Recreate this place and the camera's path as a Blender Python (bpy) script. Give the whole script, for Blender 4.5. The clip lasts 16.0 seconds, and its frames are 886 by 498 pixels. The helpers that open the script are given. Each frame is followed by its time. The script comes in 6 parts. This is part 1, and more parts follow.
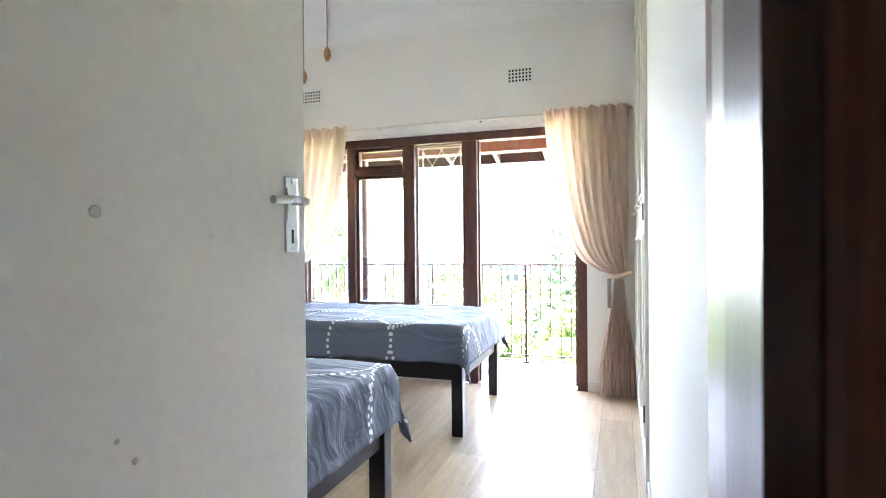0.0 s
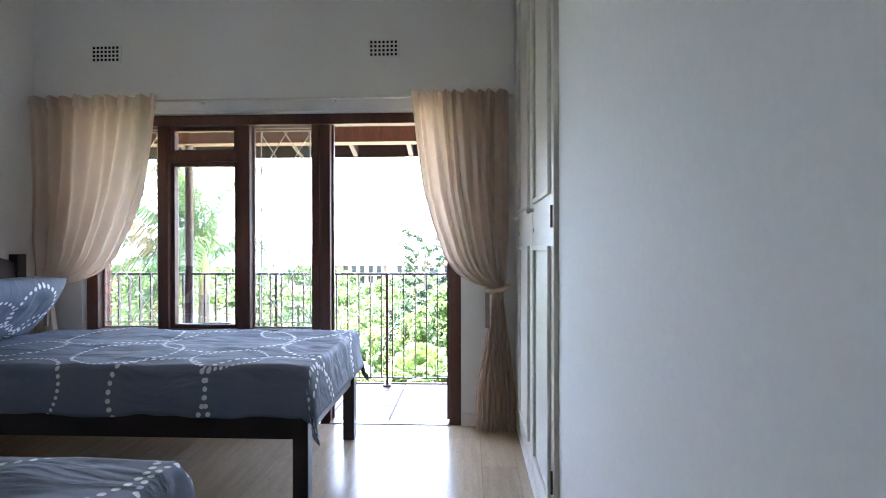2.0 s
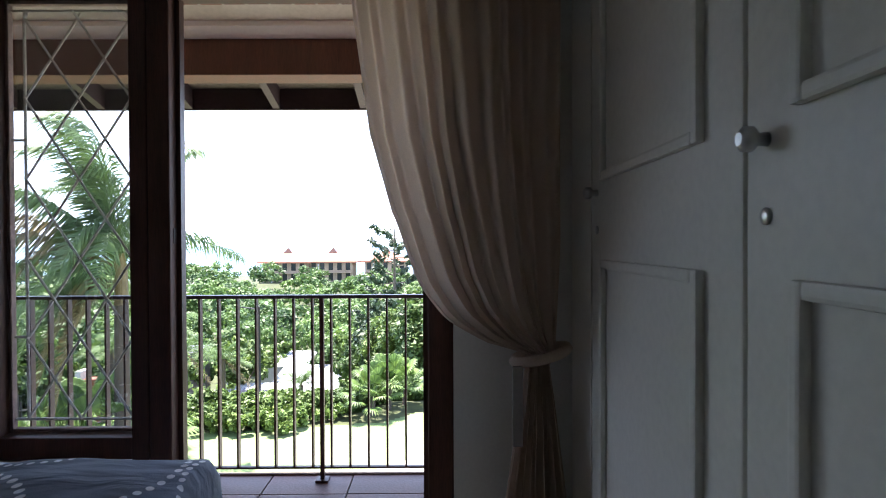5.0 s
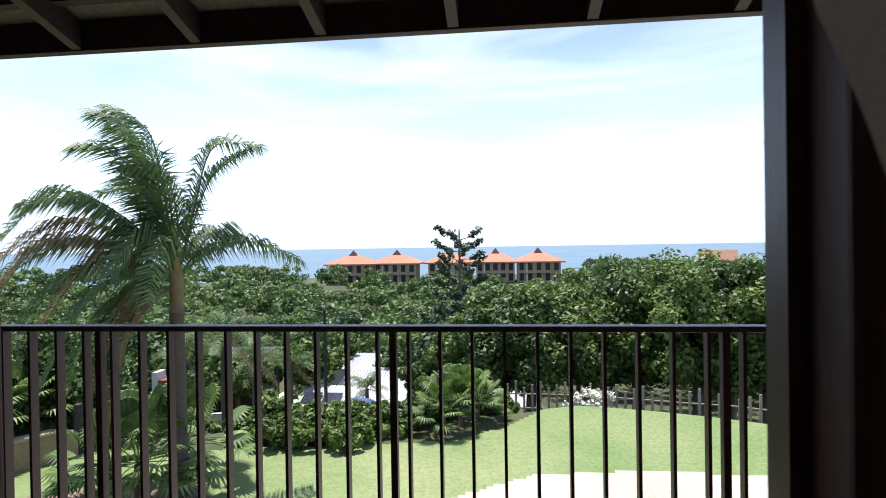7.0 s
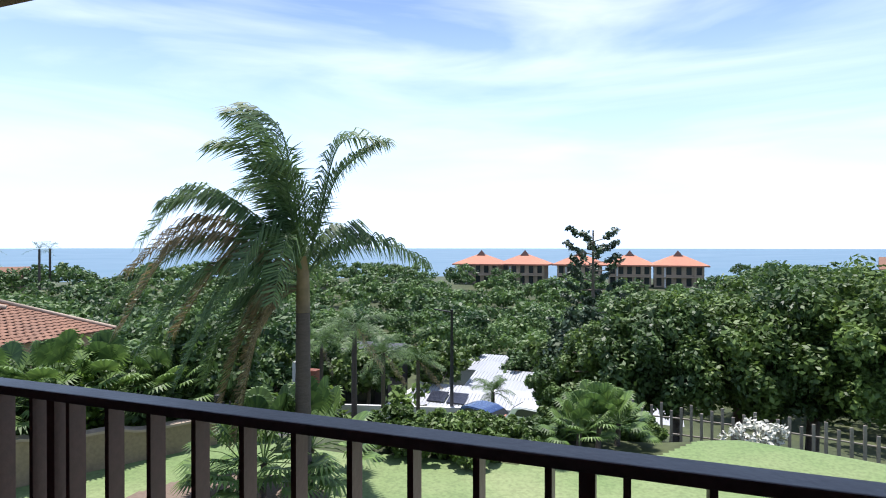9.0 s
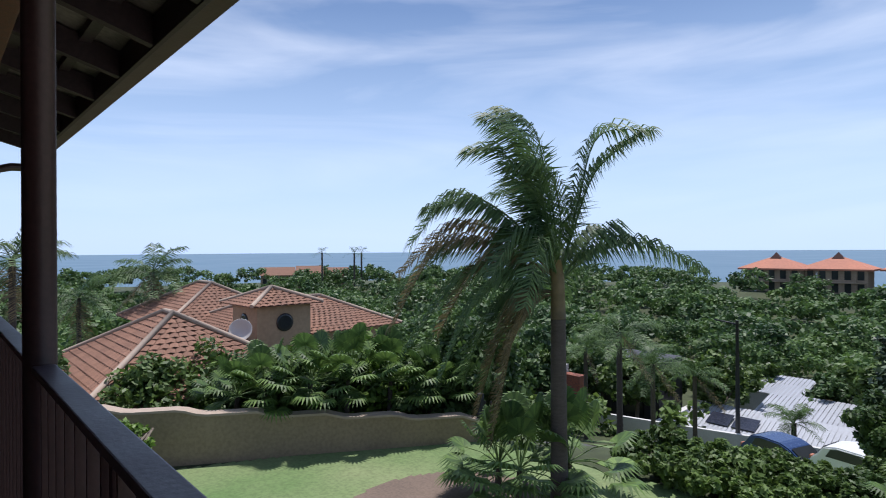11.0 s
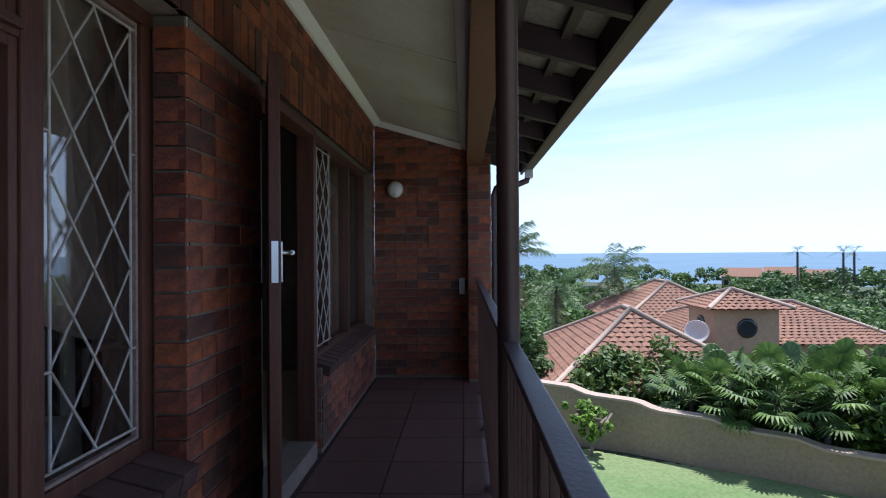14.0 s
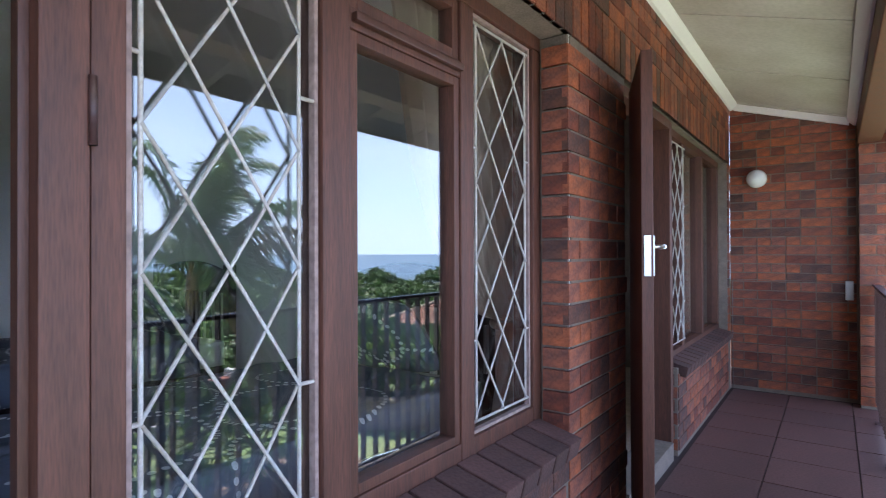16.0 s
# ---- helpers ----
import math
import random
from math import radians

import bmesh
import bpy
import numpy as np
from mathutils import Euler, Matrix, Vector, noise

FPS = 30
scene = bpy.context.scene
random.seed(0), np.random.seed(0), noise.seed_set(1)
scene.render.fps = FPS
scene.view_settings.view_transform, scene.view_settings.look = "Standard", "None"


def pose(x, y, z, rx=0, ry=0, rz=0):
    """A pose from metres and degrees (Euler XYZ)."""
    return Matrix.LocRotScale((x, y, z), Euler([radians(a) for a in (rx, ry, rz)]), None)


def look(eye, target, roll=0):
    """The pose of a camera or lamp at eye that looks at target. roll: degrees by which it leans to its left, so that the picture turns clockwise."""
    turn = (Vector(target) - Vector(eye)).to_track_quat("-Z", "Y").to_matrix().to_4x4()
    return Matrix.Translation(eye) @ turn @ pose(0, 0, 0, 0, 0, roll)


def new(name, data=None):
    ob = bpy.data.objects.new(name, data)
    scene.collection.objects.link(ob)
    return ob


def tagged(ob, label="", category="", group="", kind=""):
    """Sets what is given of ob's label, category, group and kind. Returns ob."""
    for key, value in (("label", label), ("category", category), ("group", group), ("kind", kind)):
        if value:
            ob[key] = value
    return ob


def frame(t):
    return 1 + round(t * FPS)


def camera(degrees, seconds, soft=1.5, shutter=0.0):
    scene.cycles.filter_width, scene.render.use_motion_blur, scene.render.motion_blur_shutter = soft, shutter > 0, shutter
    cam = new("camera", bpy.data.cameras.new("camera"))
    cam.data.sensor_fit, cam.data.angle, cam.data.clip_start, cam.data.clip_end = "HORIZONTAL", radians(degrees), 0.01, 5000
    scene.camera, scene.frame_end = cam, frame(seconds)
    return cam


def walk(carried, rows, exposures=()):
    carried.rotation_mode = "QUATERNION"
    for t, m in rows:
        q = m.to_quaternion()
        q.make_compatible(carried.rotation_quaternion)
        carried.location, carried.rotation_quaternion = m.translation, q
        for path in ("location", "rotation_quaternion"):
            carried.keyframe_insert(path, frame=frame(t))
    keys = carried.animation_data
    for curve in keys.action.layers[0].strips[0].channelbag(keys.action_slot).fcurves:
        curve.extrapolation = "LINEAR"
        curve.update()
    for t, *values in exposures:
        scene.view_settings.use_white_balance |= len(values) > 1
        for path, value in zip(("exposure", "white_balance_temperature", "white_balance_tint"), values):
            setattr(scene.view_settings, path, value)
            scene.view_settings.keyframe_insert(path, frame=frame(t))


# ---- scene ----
# ---- camera and walk ----
cam = camera(78.0, 16.0, soft=1.0, shutter=0.12)
PATH = [
    (0, (0.735, -4.407, 1.146), (0.12, -2.504, 1.136), -0.5),
    (0.5, (0.636, -4.314, 1.165), (0.18, -2.367, 1.16), -0.1),
    (1, (0.573, -4.149, 1.16), (0.341, -2.163, 1.158), -0.2),
    (1.5, (0.564, -3.912, 1.181), (0.424, -1.917, 1.176), -0.2),
    (2, (0.548, -3.645, 1.192), (0.451, -1.647, 1.184), -0.1),
    (2.5, (0.527, -3.365, 1.193), (0.486, -1.365, 1.181), -0.2),
    (3, (0.558, -3.033, 1.216), (0.537, -1.033, 1.203), -0.3),
    (3.5, (0.547, -2.693, 1.214), (0.543, -0.693, 1.2), -0.3),
    (4, (0.525, -2.364, 1.207), (0.547, -0.364, 1.19), -0.3),
    (4.2, (0.513, -2.236, 1.218), (0.546, -0.237, 1.197), -0.3),
    (6.3, (0.257, -0.773, 1.245), (0.128, 1.222, 1.223), -0.3),
    (6.5, (0.218, -0.650, 1.237), (0.057, 1.344, 1.216), -0.4),
    (7, (0.149, -0.400, 1.214), (-0.066, 1.588, 1.199), -0.9),
    (7.5, (0.027, -0.034, 1.211), (-0.299, 1.939, 1.195), -0.8),
    (8, (-0.079, 0.212, 1.219), (-0.487, 2.17, 1.205), -0.6),
    (8.2, (-0.109, 0.287, 1.223), (-0.55, 2.238, 1.209), -0.4),
    (10.3, (-0.19, 0.995, 1.261), (-1.377, 2.605, 1.261), -0.4),
    (10.5, (-0.236, 1.039, 1.262), (-1.5, 2.589, 1.263), -0.5),
    (11, (-0.315, 1.160, 1.240), (-1.773, 2.529, 1.243), -0.4),
    (11.5, (-0.33, 1.22, 1.241), (-1.983, 2.345, 1.246), -0.4),
    (12, (-0.26, 1.231, 1.273), (-2.044, 2.135, 1.279), -0.4),
    (12.5, (-0.226, 1.244, 1.279), (-2.101, 1.939, 1.287), -0.5),
    (13, (-0.257, 1.252, 1.266), (-2.212, 1.671, 1.277), -0.6),
    (13.5, (-0.27, 1.246, 1.265), (-2.262, 1.421, 1.276), -0.5),
    (14, (-0.232, 1.223, 1.248), (-2.23, 1.145, 1.259), -0.4),
    (14.5, (-0.214, 1.205, 1.257), (-2.187, 0.877, 1.265), -0.1),
    (15, (-0.172, 1.175, 1.234), (-2.083, 0.584, 1.248), -0.4),
    (15.5, (-0.124, 1.133, 1.231), (-1.916, 0.244, 1.246), -0.4),
    (16, (-0.095, 1.095, 1.23), (-1.72, -0.07, 1.243), -0.2),
]
EXPOSURES = [(0, 6.4, 7000, 18), (1.0, 5.75, 6800, 18), (2.0, 4.85, 6500, 18), (3.0, 4.0, 6400, 18), (4.2, 3.15, 6400, 18), (6.3, 1.25, 6600, 16), (7.0, 0.75, 6600, 14), (8.2, 0.75, 6400, 13),
             (10.3, 0.1, 6100, 15), (11.5, -0.2, 6000, 15), (12.5, -0.5, 5700, 15), (13.5, -0.75, 5600, 15), (13.9, 0.05, 5700, 15), (14.3, 1.95, 5900, 18), (14.8, 2.4, 5900, 19), (16, 2.6, 5900, 19)]
walk(cam, [(t, look(eye, target, roll)) for t, eye, target, roll in PATH], EXPOSURES)

# ---- sky and sun ----
SUN_ELEV, SUN_AZ = 75.0, -30.0
world = bpy.data.worlds.new("sky")
scene.world = world
world.use_nodes = True
wn = world.node_tree
sky = wn.nodes.new("ShaderNodeTexSky")
sky.sky_type, sky.sun_disc = "NISHITA", False
sky.sun_elevation, sky.sun_rotation = radians(SUN_ELEV), radians(SUN_AZ)
sky.air_density, sky.dust_density, sky.ozone_density, sky.altitude = 1.0, 0.4, 1.6, 40
wtc = wn.nodes.new("ShaderNodeTexCoord")
wmap = wn.nodes.new("ShaderNodeMapping")
wmap.inputs["Scale"].default_value = (1.0, 1.0, 6.5)
wmap.inputs["Rotation"].default_value = (0.12, 0.05, 0.3)
wno = wn.nodes.new("ShaderNodeTexNoise")
wno.inputs["Scale"].default_value, wno.inputs["Detail"].default_value = 1.5, 6
wno.inputs["Distortion"].default_value = 0.7
wra = wn.nodes.new("ShaderNodeValToRGB")
wra.color_ramp.elements[0].position, wra.color_ramp.elements[0].color = 0.44, (0, 0, 0, 1)
wra.color_ramp.elements[1].position, wra.color_ramp.elements[1].color = 0.72, (0.48, 0.48, 0.48, 1)
wmx = wn.nodes.new("ShaderNodeMixRGB")
wmx.inputs[2].default_value = (9.0, 9.4, 10.0, 1)
wn.links.new(wtc.outputs["Generated"], wmap.inputs[0])
wn.links.new(wmap.outputs[0], wno.inputs["Vector"])
wn.links.new(wno.outputs[0], wra.inputs[0])
wn.links.new(wra.outputs[0], wmx.inputs[0])
wn.links.new(sky.outputs[0], wmx.inputs[1])
wsp, wmr, whz = wn.nodes.new("ShaderNodeSeparateXYZ"), wn.nodes.new("ShaderNodeMapRange"), wn.nodes.new("ShaderNodeMixRGB")
wmr.inputs["From Min"].default_value, wmr.inputs["From Max"].default_value = 0.0, 0.40
wmr.inputs["To Min"].default_value, wmr.inputs["To Max"].default_value = 0.9, 0.0
whz.inputs[2].default_value = (5.8, 7.5, 10.0, 1)
wn.links.new(wtc.outputs["Generated"], wsp.inputs[0])
wn.links.new(wsp.outputs[2], wmr.inputs["Value"])
wn.links.new(wmr.outputs[0], whz.inputs[0])
wn.links.new(wmx.outputs[0], whz.inputs[1])
wn.links.new(whz.outputs[0], wn.nodes["Background"].inputs[0])
wn.nodes["Background"].inputs[1].default_value = 0.12
sun = new("sun", bpy.data.lights.new("sun", "SUN"))
sun.data.energy, sun.data.angle, sun.data.color = 5.0, radians(0.5), (1.0, 0.95, 0.87)
SUN_DIR = Vector((math.sin(radians(SUN_AZ)) * math.cos(radians(SUN_ELEV)),
                  math.cos(radians(SUN_AZ)) * math.cos(radians(SUN_ELEV)), math.sin(radians(SUN_ELEV))))
sun.matrix_world = look(SUN_DIR * 60, (0, 0, 0))
# ---- mesh helpers ----
def bx(bm, x0, x1, y0, y1, z0, z1, bevel=0.0, m=None):
    vs = [bm.verts.new((x, y, z)) for z in (z0, z1) for y in (y0, y1) for x in (x0, x1)]
    fs = [bm.faces.new([vs[i] for i in f]) for f in ((0, 2, 3, 1), (4, 5, 7, 6), (0, 1, 5, 4), (2, 6, 7, 3), (0, 4, 6, 2), (1, 3, 7, 5))]
    if m is not None:
        bmesh.ops.transform(bm, matrix=m, verts=vs)
    if bevel:
        bmesh.ops.bevel(bm, geom=list({e for f in fs for e in f.edges}), offset=bevel, segments=2, affect="EDGES", profile=0.6)
    return bm


def box(*a, **k):
    return bx(bmesh.new(), *a, **k)


def tube(bm, pts, r, seg=8, caps=True, r1=None):
    """A round bar through the points, tapering from r to r1."""
    pts = [Vector(p) for p in pts]
    n, rings = len(pts), []
    up = Vector((0, 0, 1))
    for i, p in enumerate(pts):
        d = (pts[min(i + 1, n - 1)] - pts[max(i - 1, 0)]).normalized()
        a = d.cross(up)
        a = d.cross(Vector((1, 0, 0))) if a.length < 1e-3 else a
        a.normalize()
        b = a.cross(d).normalized()
        rr = r if r1 is None else r + (r1 - r) * i / max(n - 1, 1)
        rings.append([bm.verts.new(p + (a * math.cos(2 * math.pi * k / seg) + b * math.sin(2 * math.pi * k / seg)) * rr) for k in range(seg)])
    for i in range(n - 1):
        for k in range(seg):
            f = bm.faces.new((rings[i][k], rings[i][(k + 1) % seg], rings[i + 1][(k + 1) % seg], rings[i + 1][k]))
            f.smooth = True
    if caps:
        bm.faces.new(rings[0])
        bm.faces.new(rings[-1][::-1])
    return bm


def lathe(profile, centre, seg=20, axis=(0, 0, 1)):
    """A turned shape: profile of (radius, height) along the axis."""
    bm = bmesh.new()
    q = Vector((0, 0, 1)).rotation_difference(Vector(axis)).to_matrix()
    rings = []
    for r, h in profile:
        rings.append([bm.verts.new(Vector(centre) + q @ Vector((max(r, 1e-4) * math.cos(2 * math.pi * k / seg), max(r, 1e-4) * math.sin(2 * math.pi * k / seg), h))) for k in range(seg)])
    for a, b in zip(rings, rings[1:]):
        for k in range(seg):
            bm.faces.new((a[k], a[(k + 1) % seg], b[(k + 1) % seg], b[k])).smooth = True
    bm.faces.new(rings[0][::-1])
    bm.faces.new(rings[-1])
    return bm


def prism(bm, poly, axis, a, b):
    """A polygon of (u, v) drawn out along axis x, y or z from a to b."""
    put = {"x": lambda u, v, w: (w, u, v), "y": lambda u, v, w: (u, w, v), "z": lambda u, v, w: (u, v, w)}[axis]
    lo = [bm.verts.new(put(u, v, a)) for u, v in poly]
    hi = [bm.verts.new(put(u, v, b)) for u, v in poly]
    bm.faces.new(lo)
    bm.faces.new(hi[::-1])
    for i in range(len(poly)):
        j = (i + 1) % len(poly)
        bm.faces.new((lo[j], lo[i], hi[i], hi[j]))
    bmesh.ops.recalc_face_normals(bm, faces=bm.faces[:])
    return bm


def mesh_of(name, bm, material):
    me = bpy.data.meshes.new(name)
    bm.normal_update()
    bm.to_mesh(me)
    bm.free()
    me.materials.append(material)
    return me


def part(name, bm, material, parent, label=""):
    ob = new(name, mesh_of(name, bm, material))
    if parent is not None:
        ob.parent = parent
    return tagged(ob, label)


def thing(name, label, category, group="", kind="", at=(0, 0, 0)):
    ob = new(name)
    ob.empty_display_size = 0.1
    ob.location = at
    return tagged(ob, label, category, group, kind)


def solid(name, bm, material, label, category="", group="", kind=""):
    return tagged(new(name, mesh_of(name, bm, material)), label, category, group, kind)


def pydata(name, verts, faces, material, smooth=False):
    me = bpy.data.meshes.new(name)
    me.from_pydata(verts, [], faces)
    me.materials.append(material)
    if smooth:
        me.polygons.foreach_set("use_smooth", [True] * len(me.polygons))
    return me


# ---- materials ----
def mat(name, base, rough=0.6, metal=0.0, var=0.12, scale=6.0, fine=60.0, bump=0.05, second=None, stretch=(1, 1, 1), spec=0.5, rough_var=0.1, coords="Object"):
    """A procedural surface: base colour, broad stains, fine grain and relief."""
    m = bpy.data.materials.new(name)
    m.use_nodes = True
    n, l = m.node_tree.nodes, m.node_tree.links
    b = n["Principled BSDF"]
    tc, mp = n.new("ShaderNodeTexCoord"), n.new("ShaderNodeMapping")
    mp.inputs["Scale"].default_value = stretch
    l.new(tc.outputs[coords], mp.inputs[0])
    big, small = n.new("ShaderNodeTexNoise"), n.new("ShaderNodeTexNoise")
    big.inputs["Scale"].default_value, big.inputs["Detail"].default_value = scale, 5
    small.inputs["Scale"].default_value, small.inputs["Detail"].default_value = fine, 4
    l.new(mp.outputs[0], big.inputs["Vector"])
    l.new(mp.outputs[0], small.inputs["Vector"])
    ramp = n.new("ShaderNodeValToRGB")
    dark = tuple(c * (1 - var) for c in base) if second is None else second
    ramp.color_ramp.elements[0].position, ramp.color_ramp.elements[0].color = 0.3, (*dark, 1)
    ramp.color_ramp.elements[1].position, ramp.color_ramp.elements[1].color = 0.68, (*base, 1)
    l.new(big.outputs[0], ramp.inputs[0])
    mul = n.new("ShaderNodeMixRGB")
    mul.blend_type = "MULTIPLY"
    mul.inputs[0].default_value = min(1.0, var * 2.5)
    r2 = n.new("ShaderNodeValToRGB")
    r2.color_ramp.elements[0].position, r2.color_ramp.elements[0].color = 0.3, (0.62, 0.62, 0.62, 1)
    r2.color_ramp.elements[1].position, r2.color_ramp.elements[1].color = 0.62, (1, 1, 1, 1)
    l.new(small.outputs[0], r2.inputs[0])
    l.new(ramp.outputs[0], mul.inputs[1])
    l.new(r2.outputs[0], mul.inputs[2])
    l.new(mul.outputs[0], b.inputs["Base Color"])
    rr = n.new("ShaderNodeMapRange")
    rr.inputs["To Min"].default_value, rr.inputs["To Max"].default_value = max(0.02, rough - rough_var), min(1, rough + rough_var)
    l.new(big.outputs[0], rr.inputs["Value"])
    l.new(rr.outputs[0], b.inputs["Roughness"])
    b.inputs["Metallic"].default_value = metal
    b.inputs["Specular IOR Level"].default_value = spec
    if bump:
        bp = n.new("ShaderNodeBump")
        bp.inputs["Strength"].default_value, bp.inputs["Distance"].default_value = bump, 0.02
        l.new(small.outputs[0], bp.inputs["Height"])
        l.new(bp.outputs[0], b.inputs["Normal"])
    return m


def tint(m, stops, source):
    """Multiply a surface by a ramp driven by a random number: 'object' or 'island'."""
    n, l = m.node_tree.nodes, m.node_tree.links
    b = n["Principled BSDF"]
    src = b.inputs["Base Color"].links[0].from_socket
    rnd = (n.new("ShaderNodeObjectInfo") if source == "object" else n.new("ShaderNodeNewGeometry")).outputs["Random" if source == "object" else "Random Per Island"]
    ramp = n.new("ShaderNodeValToRGB")
    ramp.color_ramp.interpolation = "CONSTANT" if len(stops) > 2 else "LINEAR"
    while len(ramp.color_ramp.elements) < len(stops):
        ramp.color_ramp.elements.new(0.5)
    for e, (p, c) in zip(ramp.color_ramp.elements, stops):
        e.position, e.color = p, (*c, 1)
    mul = n.new("ShaderNodeMixRGB")
    mul.blend_type = "MULTIPLY"
    mul.inputs[0].default_value = 1
    l.new(rnd, ramp.inputs[0])
    l.new(src, mul.inputs[1])
    l.new(ramp.outputs[0], mul.inputs[2])
    l.new(mul.outputs[0], b.inputs["Base Color"])
    return m


def sheer(m, share, colour):
    """Let some light through a thin cloth or leaf."""
    n, l = m.node_tree.nodes, m.node_tree.links
    b, out = n["Principled BSDF"], n["Material Output"]
    tr, mx = n.new("ShaderNodeBsdfTranslucent"), n.new("ShaderNodeMixShader")
    tr.inputs[0].default_value = (*colour, 1)
    src = b.inputs["Base Color"].links
    if src:
        l.new(src[0].from_socket, tr.inputs[0])
    mx.inputs[0].default_value = share
    l.new(b.outputs[0], mx.inputs[1])
    l.new(tr.outputs[0], mx.inputs[2])
    l.new(mx.outputs[0], out.inputs[0])
    return m


def glass_mat(name, colour=(0.97, 0.98, 0.97)):
    m = bpy.data.materials.new(name)
    m.use_nodes = True
    n, l = m.node_tree.nodes, m.node_tree.links
    n.remove(n["Principled BSDF"])
    fr, tr, gl, mx = n.new("ShaderNodeLayerWeight"), n.new("ShaderNodeBsdfTransparent"), n.new("ShaderNodeBsdfGlossy"), n.new("ShaderNodeMixShader")
    fr.inputs[0].default_value = 0.5
    pw, ma = n.new("ShaderNodeMath"), n.new("ShaderNodeMath")
    pw.operation, ma.operation = "POWER", "MULTIPLY_ADD"
    pw.inputs[1].default_value, ma.inputs[1].default_value, ma.inputs[2].default_value = 5.0, 0.8, 0.12
    l.new(fr.outputs["Facing"], pw.inputs[0])
    l.new(pw.outputs[0], ma.inputs[0])
    tr.inputs[0].default_value = (*colour, 1)
    gl.inputs["Roughness"].default_value = 0.0
    l.new(ma.outputs[0], mx.inputs[0])
    l.new(tr.outputs[0], mx.inputs[1])
    l.new(gl.outputs[0], mx.inputs[2])
    l.new(mx.outputs[0], n["Material Output"].inputs[0])
    return m


PLASTER = mat("plaster_white", (0.86, 0.85, 0.82), 0.85, var=0.05, scale=1.5, fine=90, bump=0.06)
CEILING = mat("ceiling_white", (0.88, 0.87, 0.86), 0.9, var=0.04, scale=1.2, fine=60, bump=0.03)
SATIN = mat("satin_white_paint", (0.84, 0.85, 0.86), 0.75, var=0.03, scale=1.0, fine=55, bump=0.035, rough_var=0.05)
CREAM = mat("cream_paint", (0.80, 0.755, 0.68), 0.45, var=0.05, scale=2.0, fine=40, bump=0.03)
CUPBOARD = mat("cupboard_paint", (0.80, 0.78, 0.71), 0.4, var=0.06, scale=2.5, fine=60, bump=0.04)
LAMINATE = tint(mat("oak_laminate", (0.70, 0.57, 0.42), 0.24, var=0.18, scale=3, fine=28, bump=0.01, stretch=(9, 0.8, 1), rough_var=0.06), ((0, (0.86, 0.86, 0.86)), (1, (1.06, 1.04, 1.02))), "object")
SUBFLOOR = mat("subfloor", (0.12, 0.09, 0.06), 0.9)
MERANTI = mat("brown_meranti", (0.115, 0.045, 0.028), 0.42, var=0.35, scale=5, fine=60, bump=0.05, stretch=(6, 6, 0.5))
MERANTI_OUT = mat("weathered_meranti", (0.155, 0.058, 0.036), 0.58, var=0.4, scale=5, fine=50, bump=0.08, stretch=(6, 6, 0.5))
VARNISH = mat("red_varnish", (0.20, 0.065, 0.032), 0.36, var=0.35, scale=5, fine=60, bump=0.04, stretch=(6, 6, 0.5), rough_var=0.05)
PUTTY = mat("window_putty", (0.42, 0.30, 0.27), 0.8, var=0.3, scale=20)
DARKWOOD = mat("espresso_wood", (0.022, 0.014, 0.017), 0.4, var=0.3, scale=4, fine=40, bump=0.03, stretch=(1, 5, 5))
STEEL = mat("brushed_steel", (0.62, 0.62, 0.61), 0.3, 1.0, var=0.05, fine=120, bump=0.01)
IRON = mat("rail_enamel", (0.075, 0.034, 0.030), 0.45, var=0.25, scale=8, fine=70, bump=0.06)
# top rail colour, greyer and more purple than the bars
RAILTOP = mat("worn_rail_enamel", (0.075, 0.055, 0.065), 0.42, var=0.25, scale=9, fine=90, bump=0.05)
PIPE = mat("brown_pipe_enamel", (0.055, 0.024, 0.022), 0.45, var=0.25, scale=6, fine=60, bump=0.05)
WHITESTEEL = mat("white_enamel_steel", (0.60, 0.59, 0.56), 0.5, var=0.25, scale=30, fine=160, bump=0.1, second=(0.5, 0.42, 0.36))
CURTAIN = sheer(mat("oatmeal_curtain", (0.70, 0.56, 0.46), 0.85, var=0.1, scale=3, fine=220, bump=0.12), 0.4, (0.68, 0.53, 0.43))
TILE = tint(mat("quarry_tile", (0.19, 0.105, 0.09), 0.5, var=0.3, scale=3, fine=70, bump=0.06), ((0, (0.85, 0.85, 0.88)), (1, (1.1, 1.05, 1.05))), "object")
GROUT = mat("grout", (0.08, 0.06, 0.055), 0.9)
MORTAR = mat("mortar", (0.25, 0.20, 0.16), 0.95, var=0.25, scale=14, fine=120, bump=0.15)
BRICK_STOPS = ((0, (1.0, 1.0, 1.0)), (0.3, (0.62, 0.5, 0.5)), (0.48, (1.2, 1.05, 0.8)), (0.66, (0.42, 0.55, 0.68)), (0.84, (0.85, 0.8, 0.78)))
BRICK = tint(mat("face_brick", (0.41, 0.125, 0.065), 0.8, var=0.35, scale=17, fine=90, bump=0.25, second=(0.17, 0.07, 0.055)), BRICK_STOPS, "object")
BRICK_J = tint(mat("face_brick_far", (0.37, 0.115, 0.06), 0.8, var=0.35, scale=17, fine=90, bump=0.25, second=(0.17, 0.07, 0.055)), BRICK_STOPS, "island")
SILLBRICK = tint(mat("sill_brick", (0.12, 0.06, 0.05), 0.9, var=0.3, scale=10, fine=90, bump=0.2), ((0, (0.8, 0.8, 0.8)), (1, (1.15, 1.1, 1.1))), "object")
